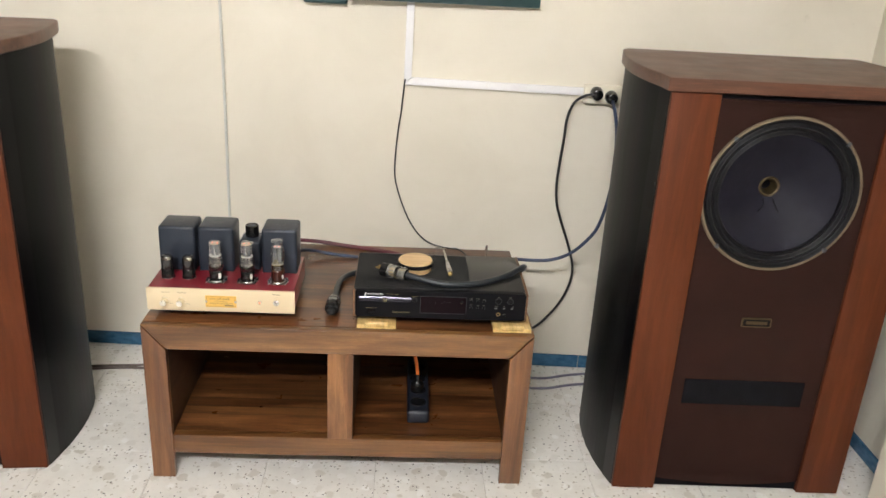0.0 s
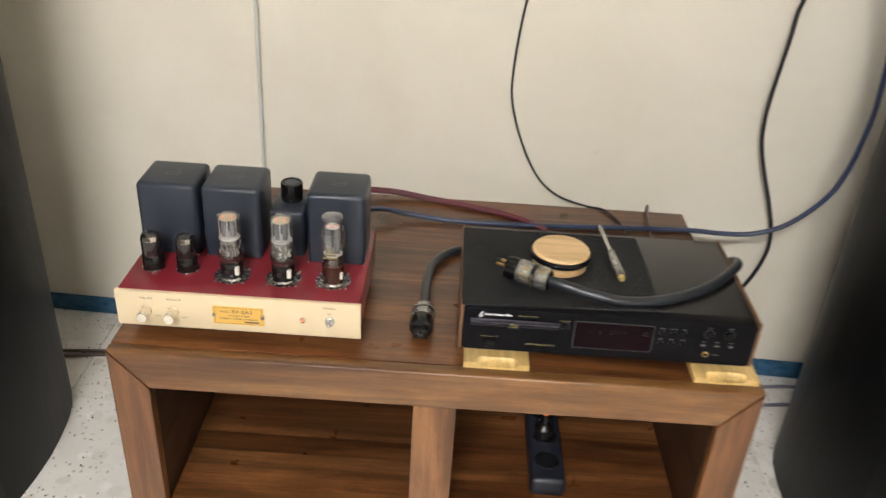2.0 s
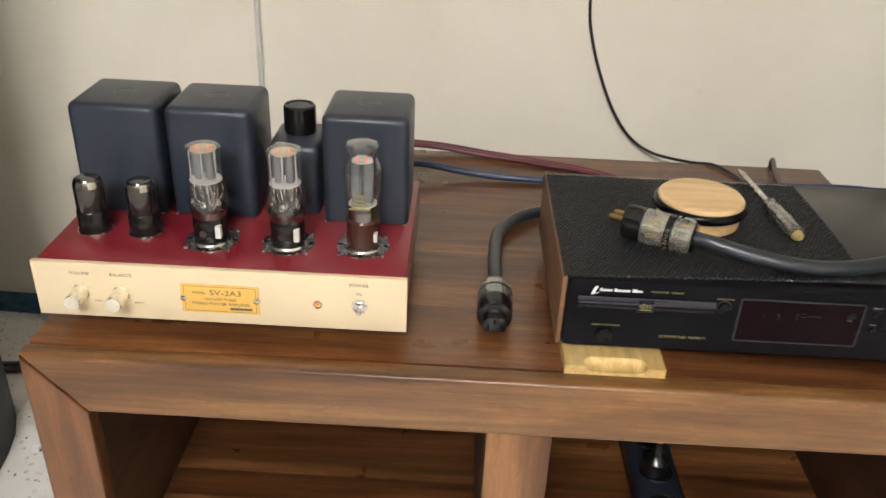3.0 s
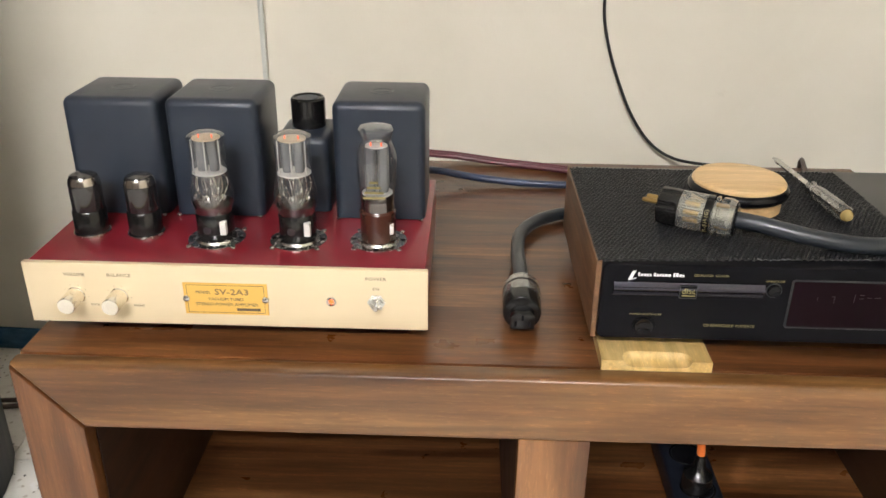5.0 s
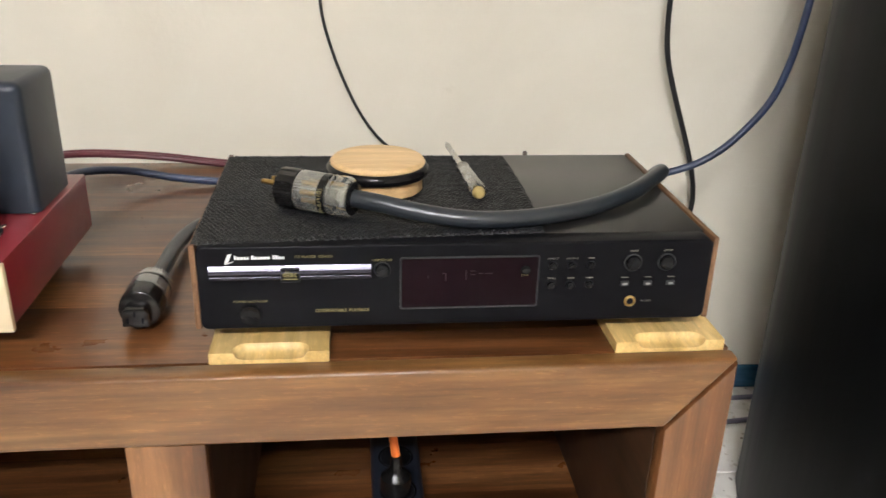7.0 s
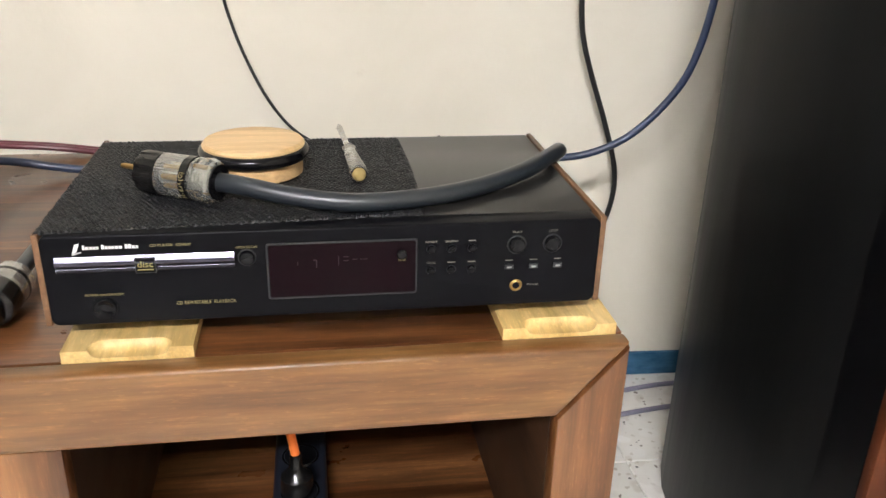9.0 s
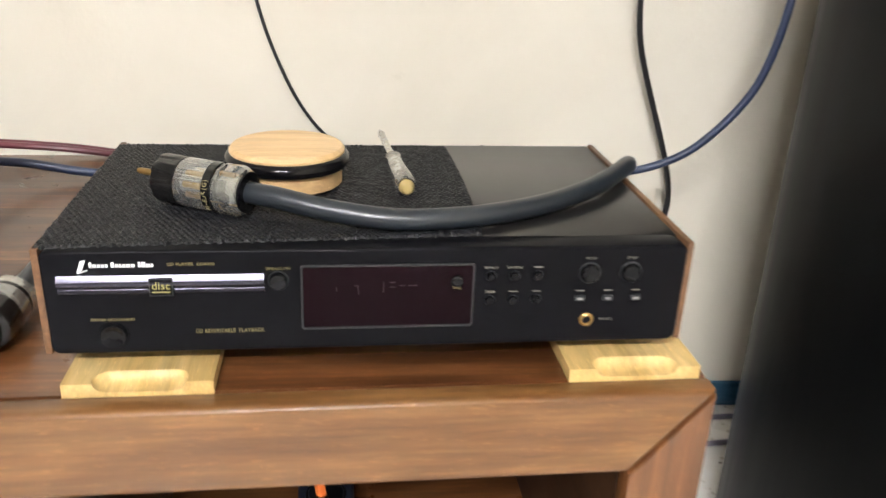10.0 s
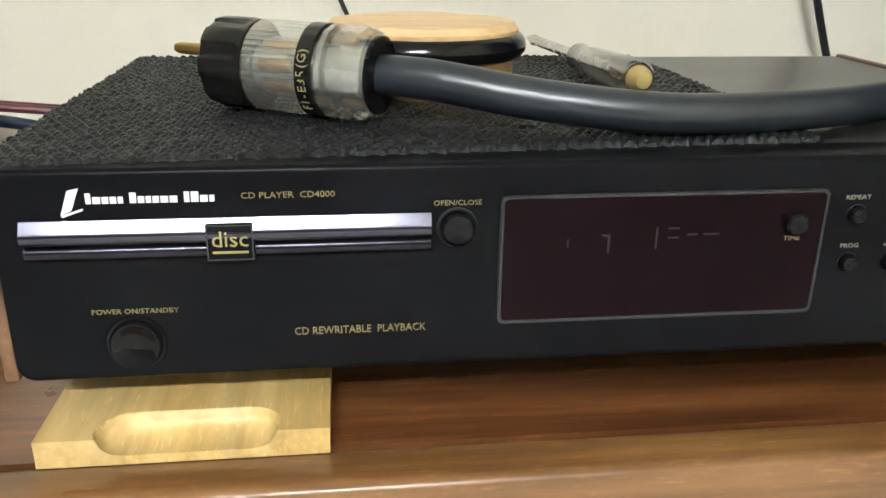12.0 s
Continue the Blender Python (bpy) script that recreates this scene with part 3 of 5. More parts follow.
bench = thing("tv_bench", "walnut-stained wooden low bench with two open compartments", "tv bench", (-0.097, 2.21, 0))
BX0, BX1, BY0, BY1 = -0.597, 0.405, 1.912, 2.508
OX = ((-0.537, -0.127), (-0.060, 0.346))
OZ0, OZ1 = 0.134, 0.392
FT = 0.024

# front frame with mitred corners
mx0, mx1 = BX0 + 0.060, BX1 - 0.059
part("top_rail", prism([(BX0, TT), (BX1, TT), (mx1, OZ1), (mx0, OZ1)], "y", BY0, BY0 + FT, 0.0058, 4), "oak_x", bench, "lighter walnut rail with mitred ends")
part("post", prism([(BX0, TT - 0.0020), (mx0 - 0.0008, OZ1 - 0.0012), (mx0 - 0.0008, 0.0), (BX0, 0.0)], "y", BY0 + 0.0006, BY0 + 0.023, 0.0025), "oak_z", bench)
part("post", prism([(BX1, TT - 0.0032), (BX1, 0.0), (mx1 + 0.0008, 0.0), (mx1 + 0.0008, OZ1 - 0.0022)], "y", BY0 + 0.0006, BY0 + 0.023, 0.0025), "oak_z", bench)
part("divider", box(OX[0][1], OX[1][0], BY0 + 0.002, BY0 + 0.023, OZ0 - 0.001, OZ1 + 0.001, 0.0015), "oak_z", bench)
# split off behind the lighter front so it takes the painted-in shade
part("divider_panel", box(OX[0][1] + 0.0006, OX[1][0] - 0.0006, BY0 + 0.0235, BY1 - 0.0185, OZ0 - 0.001, TT - 0.0245), "walnut_shade_y", bench)
part("bottom_rail", box(mx0, mx1, BY0 + 0.003, BY0 + 0.03, 0.078, OZ0, 0.002), "oak_x", bench)
# boards of the top, of the shelf and of the sides
edges_y = [BY0 + FT + 0.0004, 1.982, 2.045, 2.105, 2.17, 2.235, 2.31, 2.375, 2.44, BY1]
for a, b in zip(edges_y, edges_y[1:]):
    part("board", box(BX0, BX1, a, b, TT - 0.024, TT - 0.0004), "walnut_x", bench)
for x0, x1 in OX:
    steps = [BY0 + 0.031, 1.975, 2.022, 2.060, 2.108, 2.150, 2.205, 2.252, 2.310, 2.366, 2.425, BY1 - 0.02]
    for a, b in zip(steps, steps[1:]):
        part("shelf_board", box(x0 - 0.005, x1 + 0.005, a, b, OZ0 - 0.02, OZ0 - 0.0006), "walnut_x", bench)
# side, inner and back panels: shade of the compartments is in their colour
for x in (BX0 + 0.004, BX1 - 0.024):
    part("side_panel", box(x, x + 0.02, BY0 + 0.0236, BY1 - 0.051, 0.09, TT - 0.0245, 0.001), "walnut_shade_y", bench)
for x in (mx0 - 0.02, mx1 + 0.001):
    part("inner_panel", box(x, x + 0.019, BY0 + 0.0236, BY1 - 0.0185, 0.09, TT - 0.0245, 0.001), "walnut_shade_y", bench)
part("back_panel", box(mx0 - 0.02, mx1 + 0.02, BY1 - 0.018, BY1 - 0.006, 0.10, TT - 0.0245, 0.001), "walnut_shade_y", bench)
for x0 in (BX0 + 0.0006, BX1 - 0.0586):
    part("post", box(x0, x0 + 0.058, BY1 - 0.05, BY1 - 0.0006, 0.0, TT - 0.0245, 0.002), "oak_z", bench)


# ---- valve amplifier ----
AX0, AX1, AY0, AY1, AZ0, AZ1 = -0.587, -0.214, 1.953, 2.195, 0.486, 0.5465
amp = thing("valve_amplifier", "oxblood red valve amplifier with champagne front and slate transformers", "amplifier", (-0.40, 2.07, TT))
part("chassis", box(AX0 + 0.003, AX1 - 0.003, AY0 + 0.007, AY1, AZ0, AZ1 - 0.001, 0.0012), "amp_red", amp)
panel = part("front_panel", box(AX0, AX1, AY0, AY0 + 0.0066, AZ0 - 0.001, AZ1, 0.001), "champagne", amp, "champagne metal front panel")
for x in (AX0 + 0.045, AX1 - 0.045):
    for y in (AY0 + 0.075, AY1 - 0.035):
        part("foot", lathe([(0, 0), (0.012, 0), (0.0145, 0.004), (0.016, 0.022), (0.016, AZ0 - TT - 0.0005), (0, AZ0 - TT - 0.0005)], (x, y, TT)), "rubber", amp)
FY = AY0
for x in (-0.541, -0.5005):
    k = part("knob", lathe([(0, 0), (0.0088, 0), (0.0088, 0.0012), (0.0081, 0.002), (0.0081, 0.0215), (0.0075, 0.0225), (0.0, 0.0225)], (x, FY, 0.5135), (0, -1, 0), 32), "knob", panel, "satin metal knob")
    for i in range(8):
        a = radians(-135 + 270 * i / 7 + 90)
        part("tick", box(x + 0.0112 * math.cos(a) - 0.0003, x + 0.0112 * math.cos(a) + 0.0003, FY - 0.0002, FY + 0.0005, 0.5135 + 0.0112 * math.sin(a) - 0.0003, 0.5135 + 0.0112 * math.sin(a) + 0.0003), "ink", panel)
lettering("VOLUME", 0.005, (-0.5395, FY, 0.5350), "ink", panel, width=0.020)
lettering("BALANCE", 0.005, (-0.498, FY, 0.5350), "ink", panel, width=0.022)
lettering("MAX", 0.0032, (-0.5245, FY, 0.5040), "ink", panel, width=0.008)
lettering("RIGHT", 0.0032, (-0.483, FY, 0.5040), "ink", panel, width=0.010)
lettering("POWER", 0.005, (-0.2615, FY, 0.5375), "ink", panel, width=0.019)
lettering("ON", 0.0042, (-0.2615, FY, 0.5275), "ink", panel, width=0.006)
name_plate = part("name_plate", box(-0.4395, -0.3615, FY - 0.0012, FY, 0.4975, 0.530, 0.0004, 1), "plate", panel, "gold model plate with dark lettering")
PY = FY - 0.0013
for z in (0.4995, 0.5277):
    part("border", box(-0.4365, -0.3645, PY, PY + 0.0003, z, z + 0.0004), "ink", name_plate)
for x in (-0.4365, -0.3649):
    part("border", box(x, x + 0.0004, PY, PY + 0.0003, 0.4995, 0.5281), "ink", name_plate)
lettering("MODEL", 0.0042, (-0.421, PY, 0.5205), "ink", name_plate, width=0.0135)
lettering("SV-2A3", 0.0085, (-0.3945, PY, 0.521), "ink", name_plate, width=0.031)
lettering("VACUUM TUBES", 0.0042, (-0.4005, PY, 0.5136), "ink", name_plate, width=0.033)
lettering("STEREO POWER AMPLIFIER", 0.0042, (-0.4, PY, 0.5082), "ink", name_plate, width=0.058)
part("maker_mark", box(-0.391, -0.369, PY, PY + 0.0003, 0.5018, 0.5046), "ink", name_plate)
for x in (-0.4372, -0.3638):
    part("screw", lathe([(0, 0), (0.0034, 0), (0.003, 0.0016), (0.0015, 0.0024), (0, 0.0026)], (x, PY + 0.0008, 0.5137), (0, -1, 0), 16), "steel", name_plate)
pilot = part("pilot_lamp", lathe([(0.0045, 0), (0.0045, 0.0012), (0.0032, 0.0016), (0.0028, 0.001), (0.0028, 0)], (-0.303, FY, 0.5135), (0, -1, 0), 20), "steel", panel)
part("jewel", lathe([(0, 0), (0.0022, 0.0002), (0.0013, 0.0014), (0, 0.0019)], (-0.303, FY, 0.5135), (0, -1, 0), 16), "lamp_amber", pilot, "glowing amber jewel")
sw = part("toggle_switch", lathe([(0, 0), (0.0085, 0), (0.0085, 0.0012), (0.006, 0.0016), (0.006, 0.0042), (0.0035, 0.005), (0, 0.005)], (-0.2612, FY, 0.514), (0, -1, 0), 6), "steel", panel, "nickel toggle switch")
part("lever", lathe([(0, 0), (0.0014, 0), (0.0022, 0.010), (0.0026, 0.012), (0.0016, 0.0135), (0, 0.014)], (-0.2605, FY - 0.004, 0.514), (0, -0.95, 0.12), 14), "steel", sw)


def transformer(x0, x1):
    body = box(x0, x1, 2.0725, 2.165, AZ1, 0.6685, 0.0085, 4, lambda e: not (abs(e.verts[0].co.z - AZ1) < 1e-4 and abs(e.verts[1].co.z - AZ1) < 1e-4))
    tr = part("transformer", body, "transformer", amp, "slate blue-grey transformer cover with rounded edges")
    cx = (x0 + x1) / 2
    part("emblem", lathe([(0.0095, 0), (0.0105, 0.0004), (0.0115, 0.0004), (0.012, 0)], (cx, 2.118, 0.6685), (0, 0, 1), 28), "emblem", tr)
    part("emblem_bar", box(cx - 0.007, cx + 0.007, 2.1163, 2.1197, 0.6684, 0.6688), "emblem", tr)
    for x in (x0 + 0.004, x1 - 0.004):
        part("bolt", lathe(disc_solid(0.0025, 0.0025, 0.0006), (x, 2.069, AZ1), (0, 0, 1), 8), "steel", tr)


transformer(-0.5835, -0.489)
transformer(-0.4815, -0.389)
transformer(-0.3155, -0.223)
choke = part("choke", box(-0.3785, -0.323, 2.088, 2.166, AZ1, 0.626, 0.007, 3, lambda e: max(v.co.z for v in e.verts) > AZ1 + 0.01), "transformer", amp, "small slate choke cover")
part("capacitor", lathe([(0, 0), (0.0175, 0), (0.018, 0.002), (0.018, 0.029), (0.0165, 0.031), (0.0145, 0.0305), (0.0145, 0.0298), (0, 0.0298)], (-0.350, 2.136, 0.626)), "bakelite", amp, "black capacitor can")
part("label_disc", lathe([(0, 0), (0.011, 0), (0.011, 0.0004), (0, 0.0004)], (-0.350, 2.136, 0.6558)), "transformer", amp)


def valve_socket(x, y):
    s = part("valve_socket", lathe([(0.014, 0), (0.0275, 0), (0.0275, 0.001), (0.0205, 0.0014), (0.0195, 0.0034), (0.014, 0.0034)], (x, y, AZ1 - 0.0006), (0, 0, 1), 36), "steel", amp, "bright metal valve socket ring")
    for i in range(4):
        a = radians(45 + 90 * i)
        px, py = x + 0.0305 * math.cos(a), y + 0.0305 * math.sin(a)
        part("screw", lathe([(0, 0), (0.0026, 0), (0.0022, 0.0014), (0, 0.002)], (px, py, AZ1 - 0.0004), (0, 0, 1), 10), "steel", s)
        a += radians(45)
        px, py = x + 0.0238 * math.cos(a), y + 0.0238 * math.sin(a)
        part("slot", lathe(disc_solid(0.0024, 0.0005), (px, py, AZ1 + 0.0004), (0, 0, 1), 10), "slot", s)


def power_valve(x, y):
    valve_socket(x, y)
    z = AZ1 + 0.0028
    v = part("power_valve", lathe([(0, 0), (0.0172, 0), (0.0178, 0.001), (0.0178, 0.024), (0.0170, 0.0262), (0, 0.0262)], (x, y, z)), "bakelite", amp, "clear shouldered power valve on black base, lit")
    prof = [(0.0168, 0.0255), (0.0186, 0.031), (0.0202, 0.037), (0.0207, 0.043), (0.0200, 0.050), (0.0184, 0.057), (0.0170, 0.063), (0.0166, 0.070), (0.0166, 0.090), (0.0172, 0.0950), (0.0181, 0.0985), (0.0178, 0.1015), (0.0150, 0.1040), (0.0085, 0.1058), (0.0, 0.1064)]
    part("envelope", lathe(prof, (x, y, z), (0, 0, 1), 40), "glass", v, "clear glass envelope")
    part("getter_coating", lathe([(0.0160, 0.0264), (0.0178, 0.0315), (0.0188, 0.0350)], (x, y, z), (0, 0, 1), 30), "getter_dark", v, "dark mirrored coating")
    part("stem", lathe([(0.0105, 0.027), (0.0080, 0.034), (0.0050, 0.046), (0.0062, 0.056), (0.0110, 0.064), (0, 0.064)], (x, y, z), (0, 0, 1), 20), "glass", v)
    part("lower_mica", lathe([(0, 0), (0.0158, 0), (0.0162, 0.0006), (0.0158, 0.0012), (0, 0.0012)], (x, y, z + 0.0655)), "mica", v)
    part("upper_mica", lathe(disc_solid(0.0132, 0.0008), (x, y, z + 0.0985)), "amber_mica", v)
    for dx in (-0.0058, 0.0058):
        plate = box(x + dx - 0.0040, x + dx + 0.0040, y - 0.0050, y + 0.0050, z + 0.0667, z + 0.0985, 0.0020, 3)
        part("anode", plate, "grey_plate", v)
    for dx in (-0.0128, -0.0010, 0.0128):
        part("rod", lathe(disc_solid(0.0006, 0.0318), (x + dx, y - 0.0060, z + 0.0667), (0, 0, 1), 8), "mica", v)
    for dx in (-0.0062, 0.0062):
        part("filament", lathe(disc_solid(0.0006, 0.0034), (x + dx, y - 0.002, z + 0.0994), (0, 0, 1), 8), "filament", v, "glowing filament hook")
    wires = bmesh.new()
    for i in range(9):
        a = 2 * math.pi * i / 9 + 0.3
        bend = 0.0022 * math.sin(5 * a)
        put(wires, tube([(x + 0.0125 * math.cos(a), y + 0.0125 * math.sin(a), z + 0.0655), (x + (0.0135 + bend) * math.cos(a + 0.2), y + (0.0135 + bend) * math.sin(a + 0.2), z + 0.050), (x + 0.006 * math.cos(a), y + 0.006 * math.sin(a), z + 0.034)], 0.00055, 6, 0.004))
    part("support_wires", wires, "steel", v)
    for a in (200, 265, 330):
        c = (x + 0.0140 * math.cos(radians(a)), y + 0.0140 * math.sin(radians(a)), z + 0.043)
        part("getter_cup", lathe([(0.0022, 0), (0.0030, 0.0008), (0.0030, 0.0020), (0.0018, 0.0024)], c, (math.cos(radians(a)), math.sin(radians(a)), 0.5), 14), "steel", v)
    part("tag", box(x + 0.0095, x + 0.0150, y - 0.0182, y - 0.0115, z + 0.008, z + 0.021), "label", v)
    part("stamp", lathe(disc_solid(0.0038, 0.0005), (x - 0.003, y - 0.0174, z + 0.012), (0, -1, 0), 16), "dim_print", v)


def rectifier_valve(x, y):
    valve_socket(x, y)
    z = AZ1 + 0.0028
    v = part("rectifier_valve", lathe([(0, 0), (0.0165, 0), (0.0172, 0.001), (0.0172, 0.026), (0.0178, 0.029), (0.0165, 0.0315), (0, 0.0315)], (x, y, z)), "brown_bakelite", amp, "tall glass rectifier valve on brown base, lit")
    prof = [(0.0164, 0.031), (0.0166, 0.042), (0.0174, 0.052), (0.0188, 0.064), (0.0192, 0.078), (0.0184, 0.088), (0.0158, 0.0945), (0.0142, 0.0985), (0.0148, 0.1030), (0.0164, 0.1065), (0.0166, 0.1095), (0.0148, 0.1120), (0.0085, 0.1138), (0, 0.1143)]
    part("envelope", lathe(prof, (x, y, z), (0, 0, 1), 40), "glass", v, "clear glass envelope")
    part("getter_coating", lathe([(0.0156, 0.0318), (0.0158, 0.0405)], (x, y, z), (0, 0, 1), 30), "getter_dark", v, "dark mirrored coating")
    part("upper_mica", lathe(disc_solid(0.0105, 0.0008), (x, y, z + 0.0930)), "mica", v)
    part("lower_mica", lathe(disc_solid(0.0145, 0.0012), (x, y, z + 0.0465)), "mica", v)
    for dx in (-0.0062, 0.0062):
        part("anode", box(x + dx - 0.0046, x + dx + 0.0046, y - 0.0050, y + 0.0050, z + 0.0478, z + 0.0930, 0.0022, 3), "grey_plate", v)
    part("stem", lathe([(0.011, 0.033), (0.006, 0.040), (0.005, 0.046), (0, 0.046)], (x, y, z), (0, 0, 1), 16), "glass", v)
    for dx in (-0.005, 0.005):
        part("filament", lathe(disc_solid(0.0007, 0.0030), (x + dx, y - 0.003, z + 0.0940), (0, 0, 1), 8), "filament", v, "glowing filament hook")
    part("bracket", box(x - 0.0060, x + 0.0060, y - 0.0030, y + 0.0030, z + 0.0970, z + 0.0985, 0.0005, 1), "steel", v)
    for dz, w in ((0.0625, 0.008), (0.0575, 0.013), (0.0525, 0.018), (0.0475, 0.021)):
        part("printed_mark", box(x - 0.001 - w / 2, x - 0.001 + w / 2, y - 0.0196, y - 0.0190, z + dz, z + dz + 0.0022), "valve_print", v)
    part("tag", box(x + 0.0125, x + 0.0160, y - 0.0155, y - 0.0085, z + 0.010, z + 0.019), "label", v)


def small_valve(x, y):
    z = AZ1 - 0.001
    v = part("small_valve", lathe([(0, 0), (0.0168, 0), (0.0168, 0.0025), (0.0160, 0.003), (0.0160, 0.024), (0.0150, 0.0255), (0, 0.0255)], (x, y, z)), "bakelite", amp, "small black glass driver valve")
    part("collar", lathe([(0.0166, 0), (0.0178, 0), (0.0178, 0.0018), (0.0166, 0.0018)], (x, y, z + 0.0005)), "steel", v)
    part("envelope", lathe([(0.0144, 0.025), (0.0152, 0.028), (0.0152, 0.051), (0.0142, 0.056), (0.0115, 0.0605), (0.006, 0.0628), (0, 0.063)], (x, y, z), (0, 0, 1), 30), "smoke", v, "dark coated glass envelope")
    part("getter_spot", lathe([(0.0152, 0.0520), (0.0144, 0.0562), (0.0130, 0.0590)], (x, y, z), (0, 0, 1), 30), "getter", v)


small_valve(-0.5505, 2.026)
small_valve(-0.4965, 2.026)
power_valve(-0.4235, 2.0165)
power_valve(-0.3435, 2.0175)
rectifier_valve(-0.2655, 2.0195)


# ---- boards under the player ----
def support_board(x0, x1):
    """A bamboo board with an oblong finger groove, cut as a ring of faces round the groove."""
    z0, z1, y0, y1 = TT, TT + 0.0105, 1.932, 2.20
    ob = thing("support_board", "small bamboo board with oblong finger groove under the player", "board", ((x0 + x1) / 2, 2.06, TT), "boards under the player")
    cx, cy, half, r = (x0 + x1) / 2 + 0.001, 1.9370, 0.0205, 0.0112
    n = 132
    xs = [x0 + (x1 - x0) * i / n for i in range(n + 1)]
    ys = [y0 + 0.022 * (j / 34) for j in range(35)] + [2.0, 2.1, y1]
    bm = bmesh.new()

    def top(x, y):
        d = math.hypot(max(abs(x - cx) - half, 0), y - cy) / r
        return z1 - 0.0074 * math.sqrt(max(1 - d ** 2.6, 0))

    up = [[bm.verts.new((x, y, top(x, y))) for x in xs] for y in ys]
    down = [[bm.verts.new((x, y, z0)) for x in xs] for y in (y0, y1)]
    for a, b in zip(up, up[1:]):
        for i in range(n):
            bm.faces.new((a[i], a[i + 1], b[i + 1], b[i]))
    for a, b in ((up[0], down[0]), (up[-1], down[1]), (down[0], down[1])):
        for i in range(n):
            bm.faces.new((a[i], a[i + 1], b[i + 1], b[i]))
    bm.faces.new([row[0] for row in up] + [down[1][0], down[0][0]])
    bm.faces.new([row[-1] for row in up] + [down[1][-1], down[0][-1]])
    part("board", bm, "bamboo", ob)
    return ob


support_board(-0.054, 0.0465)
support_board(0.2985, 0.398)

# ---- disc player ----
DX0, DX1, DY0, DY1, DZ0, DZ1 = -0.0595, 0.379, 1.943, 2.200, 0.4885, 0.5635
cd = thing("disc_player", "black disc player with wooden side cheeks on bamboo boards", "disc player", (0.16, 2.07, TT + 0.0105))
part("body", box(DX0 + 0.001, DX1 - 0.001, DY0 + 0.0222, DY1, DZ0 + 0.002, DZ1, 0.0012), "cd_top", cd)
front = part("front_panel", prism(rounded(DX0, DX1, DZ0, DZ1 + 0.0006, 0.0065), "y", DY0, DY0 + 0.022, 0.0022, 3), "cd_black", cd, "brushed black front panel")
for x0 in (DX0 - 0.0053, DX1 + 0.0003):
    part("side_cheek", box(x0, x0 + 0.005, DY0 + 0.003, DY1 + 0.002, DZ0 - 0.001, DZ1 + 0.001, 0.0008), "cheek", cd, "light walnut veneered side cheek")
for x in (0.002, 0.325):
    for y in (1.990, 2.165):
        part("foot", lathe([(0, 0), (0.014, 0), (0.016, 0.002), (0.0165, 0.016), (0.017, 0.0178), (0, 0.0178)], (x, y, TT + 0.0105)), "steel", cd, "bright metal foot")
G = DY0
# disc tray
# the tray's face: a sloping upper band that runs into a rounded lower edge
TR, slope = 0.0034, radians(29)
yc = G - 0.00455 + TR * math.cos(slope)
arc = [slope - (slope + radians(60)) * i / 12 for i in range(13)]
curve = [(G - 0.0025, 0.5478), *((yc - TR * math.cos(a), 0.5441 - TR * (math.sin(slope) - math.sin(a))) for a in arc)]
tray = part("disc_tray", prism([(G + 0.004, 0.5478), *curve, (G + 0.004, curve[-1][1])], "x", -0.049, 0.083), "tray", front, "violet metallic disc tray front")
part("lower_lip", box(-0.049, 0.083, G - 0.0030, G + 0.004, 0.5338, 0.5388, 0.0023, 5, lambda e: abs(e.verts[0].co.x - e.verts[1].co.x) > 0.05), "tray_lip", tray)
part("shadow_gap", box(-0.0495, 0.0835, G - 0.0004, G + 0.001, 0.5310, 0.5337), "slot", tray)
emblem = part("disc_emblem", box(0.0088, 0.0243, G - 0.0048, G, 0.5335, 0.5462, 0.0008, 2), "cd_black", front)
lettering("disc", 0.0078, (0.0166, G - 0.0049, 0.5408), "gold_bright", emblem, width=0.0116)
for z in (0.5337, 0.5456):
    part("emblem_edge", box(0.0090, 0.0241, G - 0.0051, G - 0.0047, z, z + 0.0004), "bezel", emblem)
for x in (0.0090, 0.0237):
    part("emblem_edge", box(x, x + 0.0004, G - 0.0051, G - 0.0047, 0.5341, 0.5456), "bezel", emblem)
part("emblem_bar", box(0.0108, 0.0224, G - 0.0050, G - 0.0048, 0.5361, 0.5369), "gold_bright", emblem)
# maker's mark as plain shapes
part("maker_mark", prism([(-0.0365, 0.5490), (-0.0335, 0.5572), (-0.0300, 0.5580), (-0.0330, 0.5505)], "y", G - 0.0003, G), "white_print", front)
part("maker_mark", prism([(-0.0360, 0.5482), (-0.0295, 0.5505), (-0.0293, 0.5512), (-0.0362, 0.5490)], "y", G - 0.0004, G - 0.0001), "white_print", front)
blocks = random.Random(3)
for x0, x1 in ((-0.0282, -0.0163), (-0.0145, 0.0010), (0.0026, 0.0132)):
    x = x0
    while x < x1 - 0.001:
        w_ = blocks.choice((0.0016, 0.0020, 0.0024))
        tall = x == x0 or blocks.random() < 0.25
        part("maker_mark", box(x, min(x + w_, x1), G - 0.0003, G, 0.5527, 0.5562 if tall else 0.5549), "white_print", front)
        x += w_ + 0.0005
lettering("CD PLAYER  CD4000", 0.0030, (0.0358, G - 0.0001, 0.5543), "gold_print", front, width=0.0305)
lettering("OPEN/CLOSE", 0.0026, (0.0923, G - 0.0001, 0.5502), "gold_print", front, width=0.0165)
lettering("POWER ON/STANDBY", 0.0026, (-0.0173, G - 0.0001, 0.5143), "gold_print", front, width=0.0285)
lettering("CD REWRITABLE  PLAYBACK", 0.0041, (0.0585, G - 0.0001, 0.5043), "gold_print", front, width=0.046)


